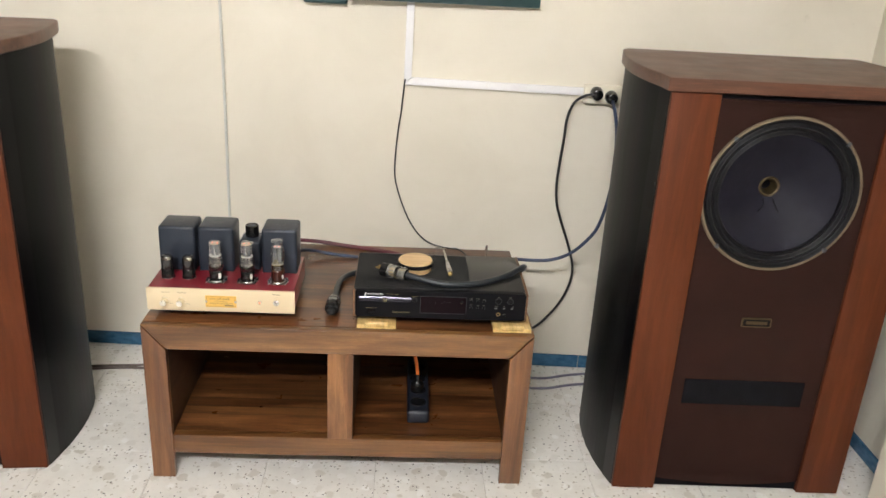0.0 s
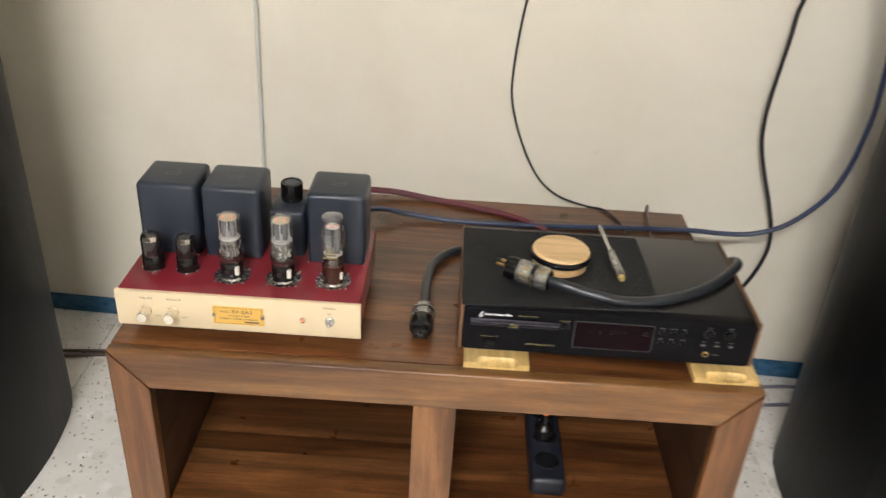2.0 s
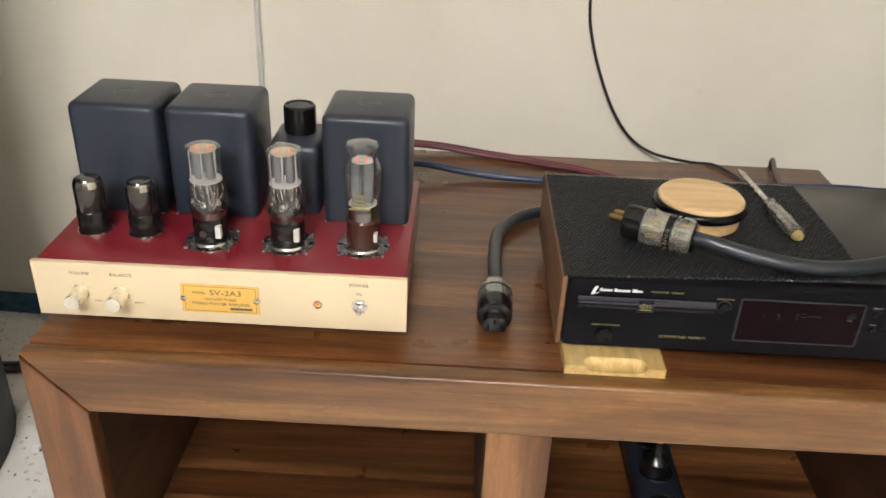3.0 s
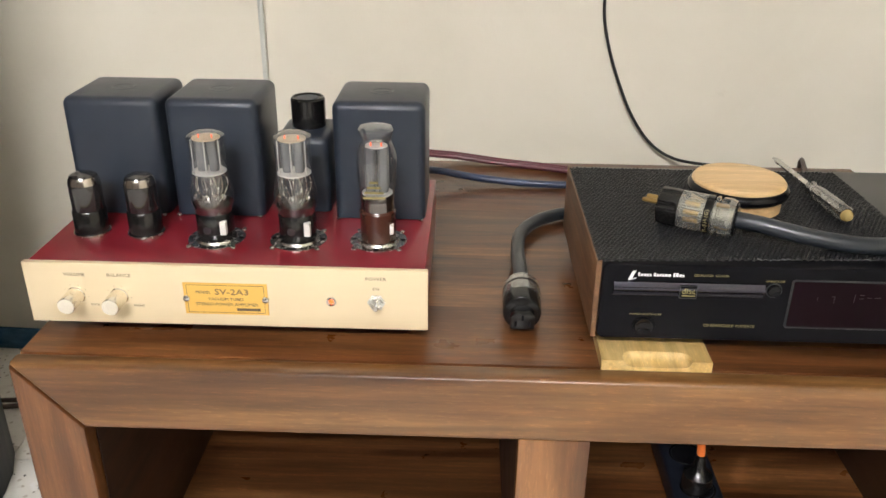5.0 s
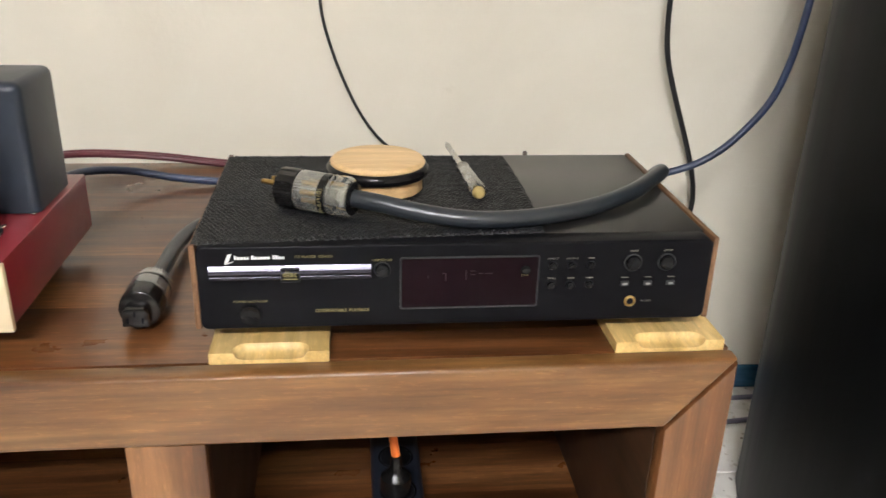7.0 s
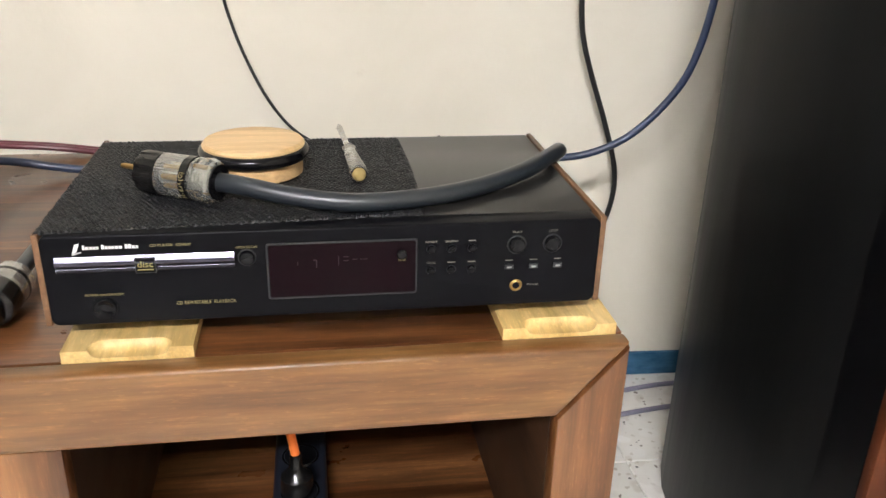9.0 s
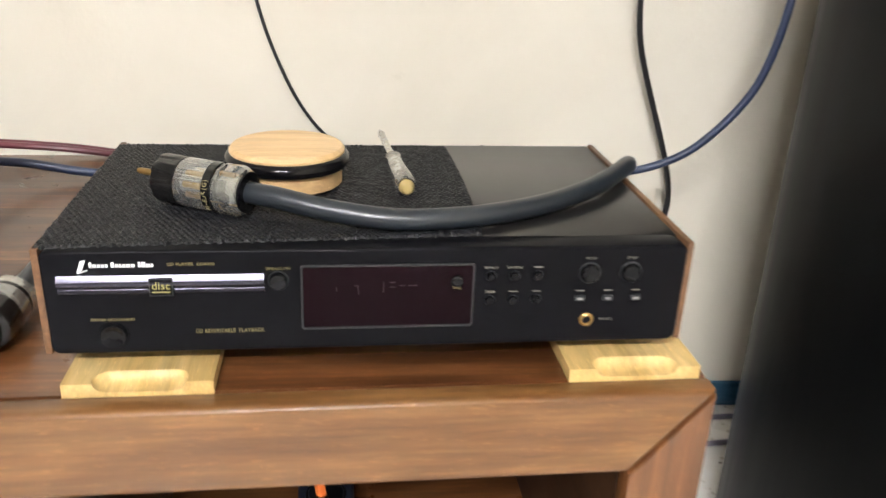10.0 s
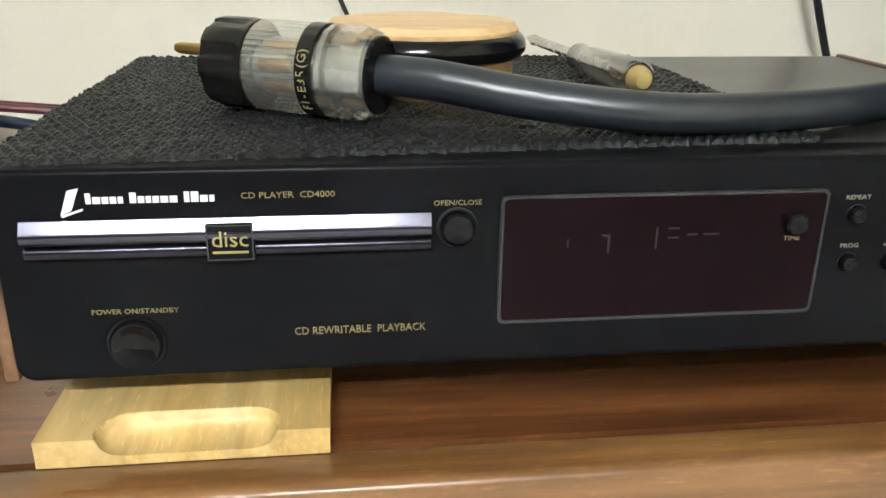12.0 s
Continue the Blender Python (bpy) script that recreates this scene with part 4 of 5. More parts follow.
def button(x, z, r, h, label="", ring=True):
    b = part("button", lathe([(0, 0), (r * 0.84, 0), (r * 0.84, h * 0.7), (r * 0.72, h), (r * 0.3, h * 0.86), (0, h * 0.82)], (x, G, z), (0, -1, 0), 28), "rubber", front, label)
    if ring:
        part("ring", lathe([(r * 0.86, 0), (r * 0.98, 0.0008), (r * 1.05, 0.0003), (r * 1.05, 0)], (x, G, z), (0, -1, 0), 28), "bezel", b)
    return b


button(0.0922, 0.5415, 0.0068, 0.0035, "round glossy black button")
power = part("button", lathe([(0, 0.0002), (0.0030, 0.0005), (0.0055, 0.0014), (0.0072, 0.0025), (0.0080, 0.0027), (0.0085, 0.0020), (0.0086, 0)], (-0.0180, G, 0.5025), (0, -1, 0), 36), "rubber", front, "large round glossy power button")
part("ring", lathe([(0.0087, 0), (0.0089, 0.0010), (0.0098, 0.0012), (0.0103, 0.0004), (0.0104, 0)], (-0.0180, G, 0.5025), (0, -1, 0), 36), "rubber", power)
# display
bezel = part("display", prism(rounded(0.1068, 0.2262, 0.5042, 0.5525, 0.0025, 4), "y", G - 0.0012, G + 0.001, 0.0005, 1), "bezel", front, "dark violet display window in a thin grey frame")
part("window", prism(rounded(0.1083, 0.2247, 0.5060, 0.5513, 0.0018, 4), "y", G - 0.0016, G + 0.001, 0.0003, 1), "display", bezel)
for x, z, w, h in ((0.1445, 0.5375, 0.003, 0.0007), (0.1457, 0.534, 0.0007, 0.006), (0.1630, 0.536, 0.0006, 0.008), (0.169, 0.5395, 0.004, 0.0006), (0.169, 0.536, 0.004, 0.0006), (0.176, 0.537, 0.004, 0.0006), (0.183, 0.537, 0.006, 0.0006), (0.131, 0.535, 0.0006, 0.003)):
    part("digit_segment", box(x - w / 2, x + w / 2, G - 0.00175, G - 0.0015, z - h / 2, z + h / 2), "dim_print", bezel)
tb = part("button", lathe([(0, 0), (0.0042, 0), (0.0042, 0.003), (0.0034, 0.0038), (0, 0.0032)], (0.2135, G - 0.0015, 0.5405), (0, -1, 0), 20), "rubber", bezel)
lettering("TIME", 0.0024, (0.2135, G - 0.0017, 0.5345), "gold_print", bezel, width=0.0062)
for i, x in enumerate((0.2375, 0.2542, 0.2710)):
    for j, z in enumerate((0.5425, 0.5240)):
        button(x, z, 0.0037, 0.003)
        word = {(0, 0): "REPEAT", (0, 1): "PROG", (1, 0): "SHUFFLE"}.get((i, j))
        if word:
            lettering(word, 0.0024, (x, G - 0.0001, z + 0.0063), "pale_print", front, width={"REPEAT": 0.0095, "SHUFFLE": 0.0105, "PROG": 0.007}[word])
        else:
            part("printed_mark", box(x - 0.0032, x + 0.0032, G - 0.0002, G, z + 0.0060, z + 0.0068), "pale_print", front)
for x, word in ((0.3082, "PLAY"), (0.3382, "STOP")):
    button(x, 0.5440, 0.0078, 0.0035)
    lettering(word, 0.0026, (x, G - 0.0001, 0.5550), "pale_print", front, width=0.0075)
for x in (0.3025, 0.3232, 0.3438):
    part("key", box(x - 0.0038, x + 0.0038, G - 0.002, G, 0.5222, 0.5268, 0.0008), "bezel", front)
    part("printed_mark", box(x - 0.002, x + 0.002, G - 0.0023, G - 0.0019, 0.5237, 0.5252), "key_print", front)
    part("printed_mark", box(x - 0.0032, x + 0.0032, G - 0.0002, G, 0.5297, 0.5304), "pale_print", front)
jack = part("jack_socket", lathe([(0.0030, -0.006), (0.0030, 0.0006), (0.0038, 0.0014), (0.0052, 0.0006), (0.0055, 0)], (0.3095, G, 0.5068), (0, -1, 0), 24), "brass", front, "brass headphone socket")
part("bore", lathe(disc_solid(0.0030, 0.0004), (0.3095, G, 0.5068), (0, -1, 0), 16), "slot", jack)
lettering("PHONES", 0.0024, (0.324, G - 0.0001, 0.5070), "pale_print", front, width=0.0095)


# ---- woven mat ----
def woven_mat():
    ob = thing("anti_slip_mat", "black knobbly woven anti-slip mat with frayed edge", "mat", (0.085, 2.065, DZ1))
    x0, x1, y0, y1, s = -0.064, 0.233, 1.9475, 2.192, 0.0009
    nx, ny = int((x1 - x0) / s), int((y1 - y0) / s)
    rnd = np.random.RandomState(5)
    gx, gy = np.meshgrid(np.arange(nx + 1), np.arange(ny + 1))
    X, Y = x0 + gx * s, y0 + gy * s
    row = np.floor((Y - y0) / 0.0038)
    knob = np.abs(np.sin(np.pi * ((X - x0) / 0.0043 + 0.5 * (row % 2)))) * np.abs(np.sin(np.pi * (Y - y0) / 0.0038))
    per = rnd.rand(int(ny * s / 0.0038) + 3, int(nx * s / 0.0043) + 4)
    cell = per[row.astype(int), np.floor((X - x0) / 0.0043 + 0.5 * (row % 2)).astype(int)]
    Z = DZ1 + 0.0008 + 0.0026 * np.tanh(1.7 * knob) * (0.55 + 0.5 * cell) + 0.00018 * rnd.rand(*X.shape)
    fray = 0.0011 * np.sin(X * 900) + 0.0022 * (rnd.rand(nx + 1) - 0.5)
    near = np.clip(1 - (Y - y0) / 0.004, 0, 1)
    Y = Y + near * fray
    Y = Y + 0.017 * np.clip((X - x0) / (x1 - x0), 0, 1) * (1 - (Y - y0) / (y1 - y0))
    X = X + np.clip((X - x1 + 0.004) / 0.004, 0, 1) * (0.0015 * np.sin(Y * 800) + 0.006 * np.sin((Y - y0) * 11)) * 0.8
    edge = (gx == 0) | (gy == 0) | (gx == nx) | (gy == ny)
    Z = np.where(edge, DZ1 + 0.0003, Z)
    verts = np.stack([X, Y, Z], -1).reshape(-1, 3) - np.array(BASE[ob])
    idx = np.arange((nx + 1) * (ny + 1)).reshape(ny + 1, nx + 1)
    quads = np.stack([idx[:-1, :-1], idx[:-1, 1:], idx[1:, 1:], idx[1:, :-1]], -1).reshape(-1, 4)
    me = bpy.data.meshes.new("weave")
    me.from_pydata(verts.tolist(), [], quads.tolist())
    me.materials.append(M["mat"])
    for p in me.polygons:
        p.use_smooth = True
    w = new("weave", me)
    w.parent = ob


woven_mat()
MT = DZ1 + 0.0028

# ---- wooden weight with rubber ring ----
wx, wyy = 0.093, 2.082
weight = thing("disc_weight", "pale wooden disc weight with a black rubber ring", "weight", (wx, wyy, MT))
part("lower_disc", lathe([(0, 0), (0.041, 0), (0.0435, 0.002), (0.0435, 0.0165), (0.038, 0.0165), (0, 0.0165)], (wx, wyy, MT - 0.0005), seg=48), "beech", weight)
ring = [(0.0435 + 0.0062 * math.cos(2 * math.pi * i / 14), 0.0062 * math.sin(2 * math.pi * i / 14)) for i in range(15)]
part("rubber_ring", lathe(ring, (wx, wyy, MT + 0.0205), seg=48), "rubber", weight, "glossy black rubber ring")
part("upper_disc", lathe([(0, 0.0165), (0.039, 0.0165), (0.039, 0.0225), (0.0445, 0.0235), (0.0458, 0.0255), (0.0458, 0.0285), (0.0435, 0.0312), (0.030, 0.0325), (0, 0.0330)], (wx, wyy, MT - 0.0005), seg=48), "beech", weight)

# ---- screwdriver ----
tip, end = Vector((0.1745, 2.206, MT + 0.0075)), Vector((0.186, 2.031, MT + 0.0098))
d = (tip - end).normalized()
sd = thing("screwdriver", "screwdriver with clear fluted handle and steel blade", "screwdriver", (0.18, 2.10, MT))
hl = []
for r, h in ((0, 0), (0.0085, 0), (0.0098, 0.002), (0.0100, 0.030), (0.0090, 0.062), (0.0065, 0.070), (0.0072, 0.075), (0.0085, 0.079), (0.006, 0.082), (0, 0.082)):
    hl.append((r * 0.85, h + 0.006))
handle = lathe(hl, end, d, 24)
side = d.cross(Vector((0, 0, 1))).normalized()
for v in handle.verts:
    rel = v.co - end
    h = rel.dot(d)
    if 0.008 < h < 0.070:
        ang = math.atan2(rel.dot(Vector((0, 0, 1))), rel.dot(side))
        axis_pt = end + d * h
        v.co = axis_pt + (v.co - axis_pt) * (1 - 0.10 * (0.5 + 0.5 * math.cos(8 * ang)))
part("handle", handle, "clear_handle", sd, "clear plastic handle")
part("end_cap", lathe([(0, -0.001), (0.0036, 0), (0.0055, 0.003), (0.0062, 0.0065), (0, 0.0065)], end, d, 20), "amber_plastic", sd, "amber end cap")
part("shank", lathe([(0, 0.02), (0.0030, 0.02), (0.0030, 0.165), (0.0034, 0.170), (0.0012, 0.184), (0, 0.184)], end, d, 14), "steel", sd, "steel blade")

# ---- power lead with clear plugs ----
lead = thing("power_lead", "thick slate power lead with clear-bodied plugs, coiled round the player", "power cable", (0.10, 2.10, TT))
PR = 0.0182
pz = MT + PR - 0.0006
p_tip, p_ring = Vector((-0.0060, 2.0390, pz + 0.0015)), Vector((0.0675, 2.0025, pz))
u = (p_ring - p_tip).normalized()
sv = u.cross(Vector((0, 0, 1)))
cap_bm = lathe([(0, 0.012), (0.0155, 0.012), (0.0175, 0.0132), (0.0182, 0.0165), (0.0182, 0.0285), (0.0178, 0.0300), (0.0178, 0.032), (0, 0.032)], p_tip, u, 96)
for v in cap_bm.verts:
    rel = v.co - p_tip
    h = rel.dot(u)
    turned = math.atan2(rel.dot(Vector((0, 0, 1))), rel.dot(sv))
    if h < 0.0288 and math.cos(8 * turned) < -0.35:
        v.co = p_tip + u * h + (rel - u * h) * 0.945
plug = part("plug", cap_bm, "bakelite", lead, "black and clear mains plug with brass pins")
for k in (-0.0095, 0.0095):
    part("pin", lathe([(0, -0.003), (0.0018, -0.0025), (0.0024, 0), (0.0024, 0.014), (0, 0.014)], p_tip + sv * k * 0.9 + Vector((0, 0, k * 0.13 + 0.004)), u, 14), "brass", plug)
part("clear_body", lathe([(0.0115, 0.0325), (0.0176, 0.0325), (0.0180, 0.034), (0.0180, 0.056), (0.0115, 0.056), (0.0115, 0.0325)], p_tip, u, 96, 0.022), "clear", plug, "clear ribbed plastic barrel")
part("core", lathe([(0, 0.0322), (0.0085, 0.0322), (0.0095, 0.040), (0.0075, 0.046), (0.0095, 0.052), (0.0088, 0.062), (0.0100, 0.066), (0.0092, 0.074), (0.0098, 0.0815), (0, 0.0815)], p_tip, u, 20), "core", plug)
for a in (10, 60, 140, 195, 250, 320):
    o = sv * 0.0098 * math.cos(radians(a)) + Vector((0, 0, 0.0098 * math.sin(radians(a))))
    part("terminal", lathe(disc_solid(0.0026, 0.014, 0.0005), p_tip + o + u * 0.037, u, 10), "brass", plug)
part("band", lathe([(0.012, 0.0563), (0.0183, 0.0563), (0.0183, 0.0625), (0.012, 0.0625), (0.012, 0.0563)], p_tip, u, 40), "bakelite", plug, "black band with gold lettering")
for i, ch in enumerate("FI-E35(G)"):
    a = radians(-43 + 9.2 * i)
    n_ = sv * math.cos(a) + Vector((0, 0, math.sin(a)))
    t_ = -sv * math.sin(a) + Vector((0, 0, math.cos(a)))
    spin = Matrix((t_, -u, n_)).transposed().to_euler()
    lettering(ch, 0.0052, p_tip + u * 0.0594 + n_ * 0.0184, "gold_print", plug, turn=[math.degrees(k) for k in spin])
clamp_profile = [(0.0105, 0.0628), (0.0172, 0.0628), (0.0184, 0.0645), (0.0184, 0.0668), (0.0160, 0.0678), (0.0160, 0.0692), (0.0186, 0.0702), (0.0188, 0.0765), (0.0182, 0.0795), (0.0168, 0.0822), (0.0140, 0.0832), (0.0105, 0.083), (0.0105, 0.0628)]
part("clamp", lathe(clamp_profile, p_tip, u, 28, 0.03), "clear", plug, "clear plastic cable clamp", 12)
for a in (70, 250):
    o = sv * 0.0135 * math.cos(radians(a)) + Vector((0, 0, 0.0135 * math.sin(radians(a))))
    part("clamp_screw", lathe(disc_solid(0.002, 0.012, 0.0005), p_tip + o + u * 0.065, u, 10), "brass", plug)
part("gland", lathe([(0.0088, 0.0832), (0.0150, 0.0832), (0.0150, 0.0848), (0.0105, 0.0852), (0.0088, 0.0852), (0.0088, 0.0832)], p_tip, u, 28), "rubber", plug)

iec_f, iec_b = Vector((-0.1240, 1.989, TT + 0.0196)), Vector((-0.1220, 2.053, TT + 0.0196))
w = (iec_b - iec_f).normalized()
con = part("connector", lathe([(0, 0.0), (0.0165, 0.0), (0.0182, 0.001), (0.0190, 0.004), (0.0190, 0.022), (0, 0.022)], iec_f + w * 0.008, w, 32), "bakelite", lead, "black and clear mains connector")
nose = [(-0.0115, -0.009), (-0.0115, 0.004), (-0.0075, 0.0085), (0.0075, 0.0085), (0.0115, 0.004), (0.0115, -0.009)]
part("nose", prism([(iec_f.x + a, iec_f.z + b) for a, b in nose], "y", iec_f.y - 0.006, iec_f.y + 0.010, 0.001), "bakelite", con)
for a, b in ((-0.0065, -0.003), (0.0065, -0.003), (0, 0.0035)):
    part("slot", box(iec_f.x + a - 0.0009, iec_f.x + a + 0.0009, iec_f.y - 0.0064, iec_f.y - 0.0055, iec_f.z + b - 0.0028, iec_f.z + b + 0.0028), "slot", con)
part("clear_body", lathe([(0.0115, 0.0305), (0.0190, 0.0305), (0.0195, 0.032), (0.0195, 0.046), (0.0115, 0.046), (0.0115, 0.0305)], iec_f, w, 36), "clear", con, "clear plastic barrel")
part("core", lathe([(0, 0.0302), (0.0095, 0.0302), (0.0085, 0.055), (0, 0.055)], iec_f, w, 18), "core", con)
part("band", lathe([(0.012, 0.0462), (0.0196, 0.0462), (0.0196, 0.0500), (0.012, 0.0500), (0.012, 0.0462)], iec_f, w, 36), "bakelite", con)
part("clamp", lathe([(0.0105, 0.0502), (0.0192, 0.0502), (0.0195, 0.054), (0.0180, 0.058), (0.0188, 0.062), (0.0165, 0.066), (0.0105, 0.066), (0.0105, 0.0502)], iec_f, w, 24), "clear", con, "clear plastic cable clamp")
CR = 0.0079
part("cable", tube([p_tip + u * 0.082, p_tip + u * 0.105, (0.128, 1.980, MT + 0.0115), (0.175, 1.972, MT + 0.0075), (0.228, 1.979, MT + 0.0068), (0.285, 2.006, DZ1 + 0.0085), (0.335, 2.041, DZ1 + 0.0105), (0.370, 2.080, DZ1 + 0.0115), (0.389, 2.110, DZ1 + 0.0085), (0.397, 2.146, DZ1 - 0.006), (0.396, 2.190, DZ1 - 0.035), (0.370, 2.232, TT + 0.03), (0.310, 2.250, TT + 0.0095), (0.15, 2.262, TT + 0.0092), (-0.02, 2.285, TT + 0.0092), (-0.078, 2.268, TT + 0.0095), (-0.112, 2.215, TT + 0.012), (-0.121, 2.150, TT + 0.0165), iec_f + w * 0.10, iec_f + w * 0.05], CR, 18, 0.008), "thick_cable", lead)


# ---- wall fittings ----
def on_wall(x, off=0.0):
    return wall_y(x) - off


sock = thing("wall_socket", "cream double wall socket with two plugs in it", "socket", (0.66, on_wall(0.66), 0.965))
part("plate", box(0.600, 0.715, on_wall(0.66) - 0.028, on_wall(0.66) + 0.002, 0.942, 0.998, 0.004, 3), "socket", sock)
cond = thing("cable_trunking", "white plastic cable trunking on the wall", "trunking", (0.05, on_wall(0.05), 0.98))
part("upright", prism([(0.0435, 0.9680), (0.0665, 0.9910), (0.0700, 1.5), (0.0470, 1.5)], "y", on_wall(0.05) - 0.016, on_wall(0.05) + 0.003, 0.0015), "pvc", cond)
hz = prism([(0.0445, 0.9670), (0.0675, 0.9895), (0.6000, 0.9860), (0.6000, 0.9630)], "y", -0.016, 0.003, 0.0015)
for v in hz.verts:
    v.co.y += on_wall(v.co.x)
part("run", hz, "pvc", cond)
part("joint", box(0.300, 0.3008, on_wall(0.3) - 0.0164, on_wall(0.3), 0.9648, 0.9878), "socket", cond)


def wall_plug(x, z, name, label, material, pts, r, mat_cable):
    y = on_wall(x) - 0.028
    ob = thing(name, label, "power cable", (x, y, z))
    pl = part("plug", lathe([(0, 0), (0.0185, 0), (0.0195, 0.003), (0.0190, 0.020), (0.0165, 0.030), (0.010, 0.034), (0, 0.035)], (x, y, z), (0, -1, -0.15), 28), material, ob, "round black plug")
    part("cable", tube(pts, r, 12), mat_cable, ob)
    return ob


def wl(x, z, off):
    return (x, on_wall(x) - off, z)


wall_plug(0.636, 0.978, "mains_cable", "black mains cable plugged into the wall socket", "bakelite",
          [wl(0.630, 0.977, 0.058), wl(0.600, 0.970, 0.050), wl(0.570, 0.945, 0.040), wl(0.554, 0.895, 0.036), wl(0.551, 0.832, 0.036), wl(0.546, 0.76, 0.036), wl(0.543, 0.684, 0.036), wl(0.549, 0.62, 0.036), wl(0.568, 0.56, 0.034), wl(0.603, 0.472, 0.028), wl(0.626, 0.40, 0.024), wl(0.627, 0.34, 0.02), wl(0.605, 0.27, 0.02), wl(0.565, 0.205, 0.02), wl(0.517, 0.155, 0.02), wl(0.42, 0.10, 0.02), wl(0.30, 0.06, 0.02)], 0.0042, "black_cable")
wall_plug(0.682, 0.968, "mains_cable", "navy mains cord from the wall socket to the amplifier", "bakelite",
          [(0.682, 2.515, 0.958), (0.680, 2.465, 0.935), (0.684, 2.430, 0.879), (0.686, 2.412, 0.77), (0.679, 2.404, 0.70), (0.664, 2.40, 0.622), (0.641, 2.402, 0.565), (0.588, 2.408, 0.504), (0.53, 2.415, 0.474), (0.47, 2.42, 0.4665), (0.40, 2.425, 0.4665), (0.25, 2.415, 0.4668), (0.08, 2.40, 0.4668), (-0.067, 2.397, 0.4668), (-0.16, 2.402, 0.472), (-0.228, 2.390, 0.487), (-0.270, 2.33, 0.503), (-0.290, 2.25, 0.505), (-0.292, 2.197, 0.508)], 0.0052, "blue_cable")

thin = thing("aerial_wire", "thin black wire hanging from the trunking to the bench", "wire", (0.05, on_wall(0.05), 0.47))
part("wire", tube([wl(0.047, 0.985, 0.018), wl(0.044, 0.955, 0.012), wl(0.038, 0.88, 0.008), wl(0.031, 0.824, 0.006), wl(0.025, 0.75, 0.006), wl(0.024, 0.676, 0.006), wl(0.036, 0.62, 0.007), wl(0.057, 0.563, 0.012), wl(0.083, 0.510, 0.012), wl(0.116, 0.468, 0.014), wl(0.155, 0.447, 0.025), (0.205, 2.525, 0.456), (0.232, 2.500, 0.4645), (0.250, 2.475, 0.4640), (0.262, 2.44, 0.4635), (0.275, 2.36, 0.4635), (0.285, 2.28, 0.468), (0.288, 2.205, 0.495)], 0.0024, 10), "black_cable", thin)
stub = thing("signal_wire", "short dark wire rising over the back of the bench", "wire", (0.33, 2.51, TT))
part("wire", tube([(0.332, 2.52, 0.40), (0.331, 2.519, 0.455), (0.330, 2.512, 0.473), (0.326, 2.49, 0.471), (0.322, 2.45, 0.4645), (0.318, 2.35, 0.4645), (0.315, 2.203, 0.50)], 0.0034, 10), "brown_cable", stub)
pale = thing("wall_cable", "pale cable running straight down the wall", "wire", (-0.5, on_wall(-0.5), 0.0))
part("cable", tube([wl(-0.517, 1.7, 0.012), wl(-0.516, 1.2, 0.012), wl(-0.514, 0.9, 0.013), wl(-0.515, 0.65, 0.010), wl(-0.517, 0.40, 0.005), wl(-0.519, 0.06, 0.005)], 0.0042, 8, 0.05), "pale_cable", pale)
spk = thing("speaker_cable", "twin maroon loudspeaker cable across the back of the bench", "cable", (0, 2.4, TT))
for k, r in ((0, 0.0042), (1, 0.0042)):
    o = 0.010 * k
    part("conductor", tube([(-0.44, 2.198, 0.512), (-0.435, 2.24, 0.507), (-0.40, 2.34, 0.503), (-0.32, 2.45 + o, 0.490), (-0.22, 2.492 + o, 0.475), (-0.13, 2.484 + o, 0.4672), (-0.045, 2.462 + o, 0.4662), (0.03, 2.435 + o, 0.4662), (0.095, 2.390 + o, 0.4662), (0.13, 2.335 + o, 0.4662), (0.16, 2.305 + o, 0.4662), (0.23, 2.30 + o, 0.4662)], r, 10), "red_cable", spk)
for pts, m_, lab in (
    ([(0.30, 2.52, 0.0045), (0.45, 2.50, 0.0045), (0.55, 2.485, 0.0045), (0.66, 2.515, 0.0045), (0.80, 2.53, 0.0045), (1.0, 2.50, 0.0045)], "grey_cable", "violet-grey cable lying on the floor by the wall"),
    ([(0.30, 2.44, 0.0045), (0.44, 2.425, 0.0045), (0.55, 2.42, 0.0045), (0.66, 2.45, 0.0045), (0.80, 2.46, 0.0045), (1.0, 2.42, 0.0045)], "grey_cable", "violet-grey cable lying on the floor by the wall"),
    ([(-0.45, 2.50, 0.0045), (-0.60, 2.515, 0.0045), (-0.75, 2.505, 0.0045), (-0.90, 2.49, 0.0045), (-1.1, 2.47, 0.0045)], "brown_cable", "dull brown cable lying on the floor by the wall"),
    ([(-0.45, 2.42, 0.0045), (-0.60, 2.44, 0.0045), (-0.75, 2.475, 0.0045), (-0.88, 2.478, 0.0045), (-1.1, 2.44, 0.0045)], "brown_cable", "dull brown cable lying on the floor by the wall"),
):
    fc = thing("floor_cable", lab, "cable", (pts[2][0], pts[2][1], 0), "floor cables")
    part("cable", tube(pts, 0.0045, 8), m_, fc)

pic = thing("wall_panel", "dark teal framed panel hanging on the wall", "panel", (0.085, on_wall(0.085), 1.213))
part("frame", box(-0.128, 0.440, on_wall(0.44) - 0.03, on_wall(-0.128) - 0.001, 1.2165, 1.75, 0.004), "teal", pic)
pic2 = thing("wall_box", "dark box fixed on the wall above the trunking", "box", (-0.2, on_wall(-0.2), 1.203))
part("case", box(-0.262, -0.134, on_wall(-0.13) - 0.03, on_wall(-0.262) - 0.001, 1.1990, 1.33, 0.004), "teal", pic2)

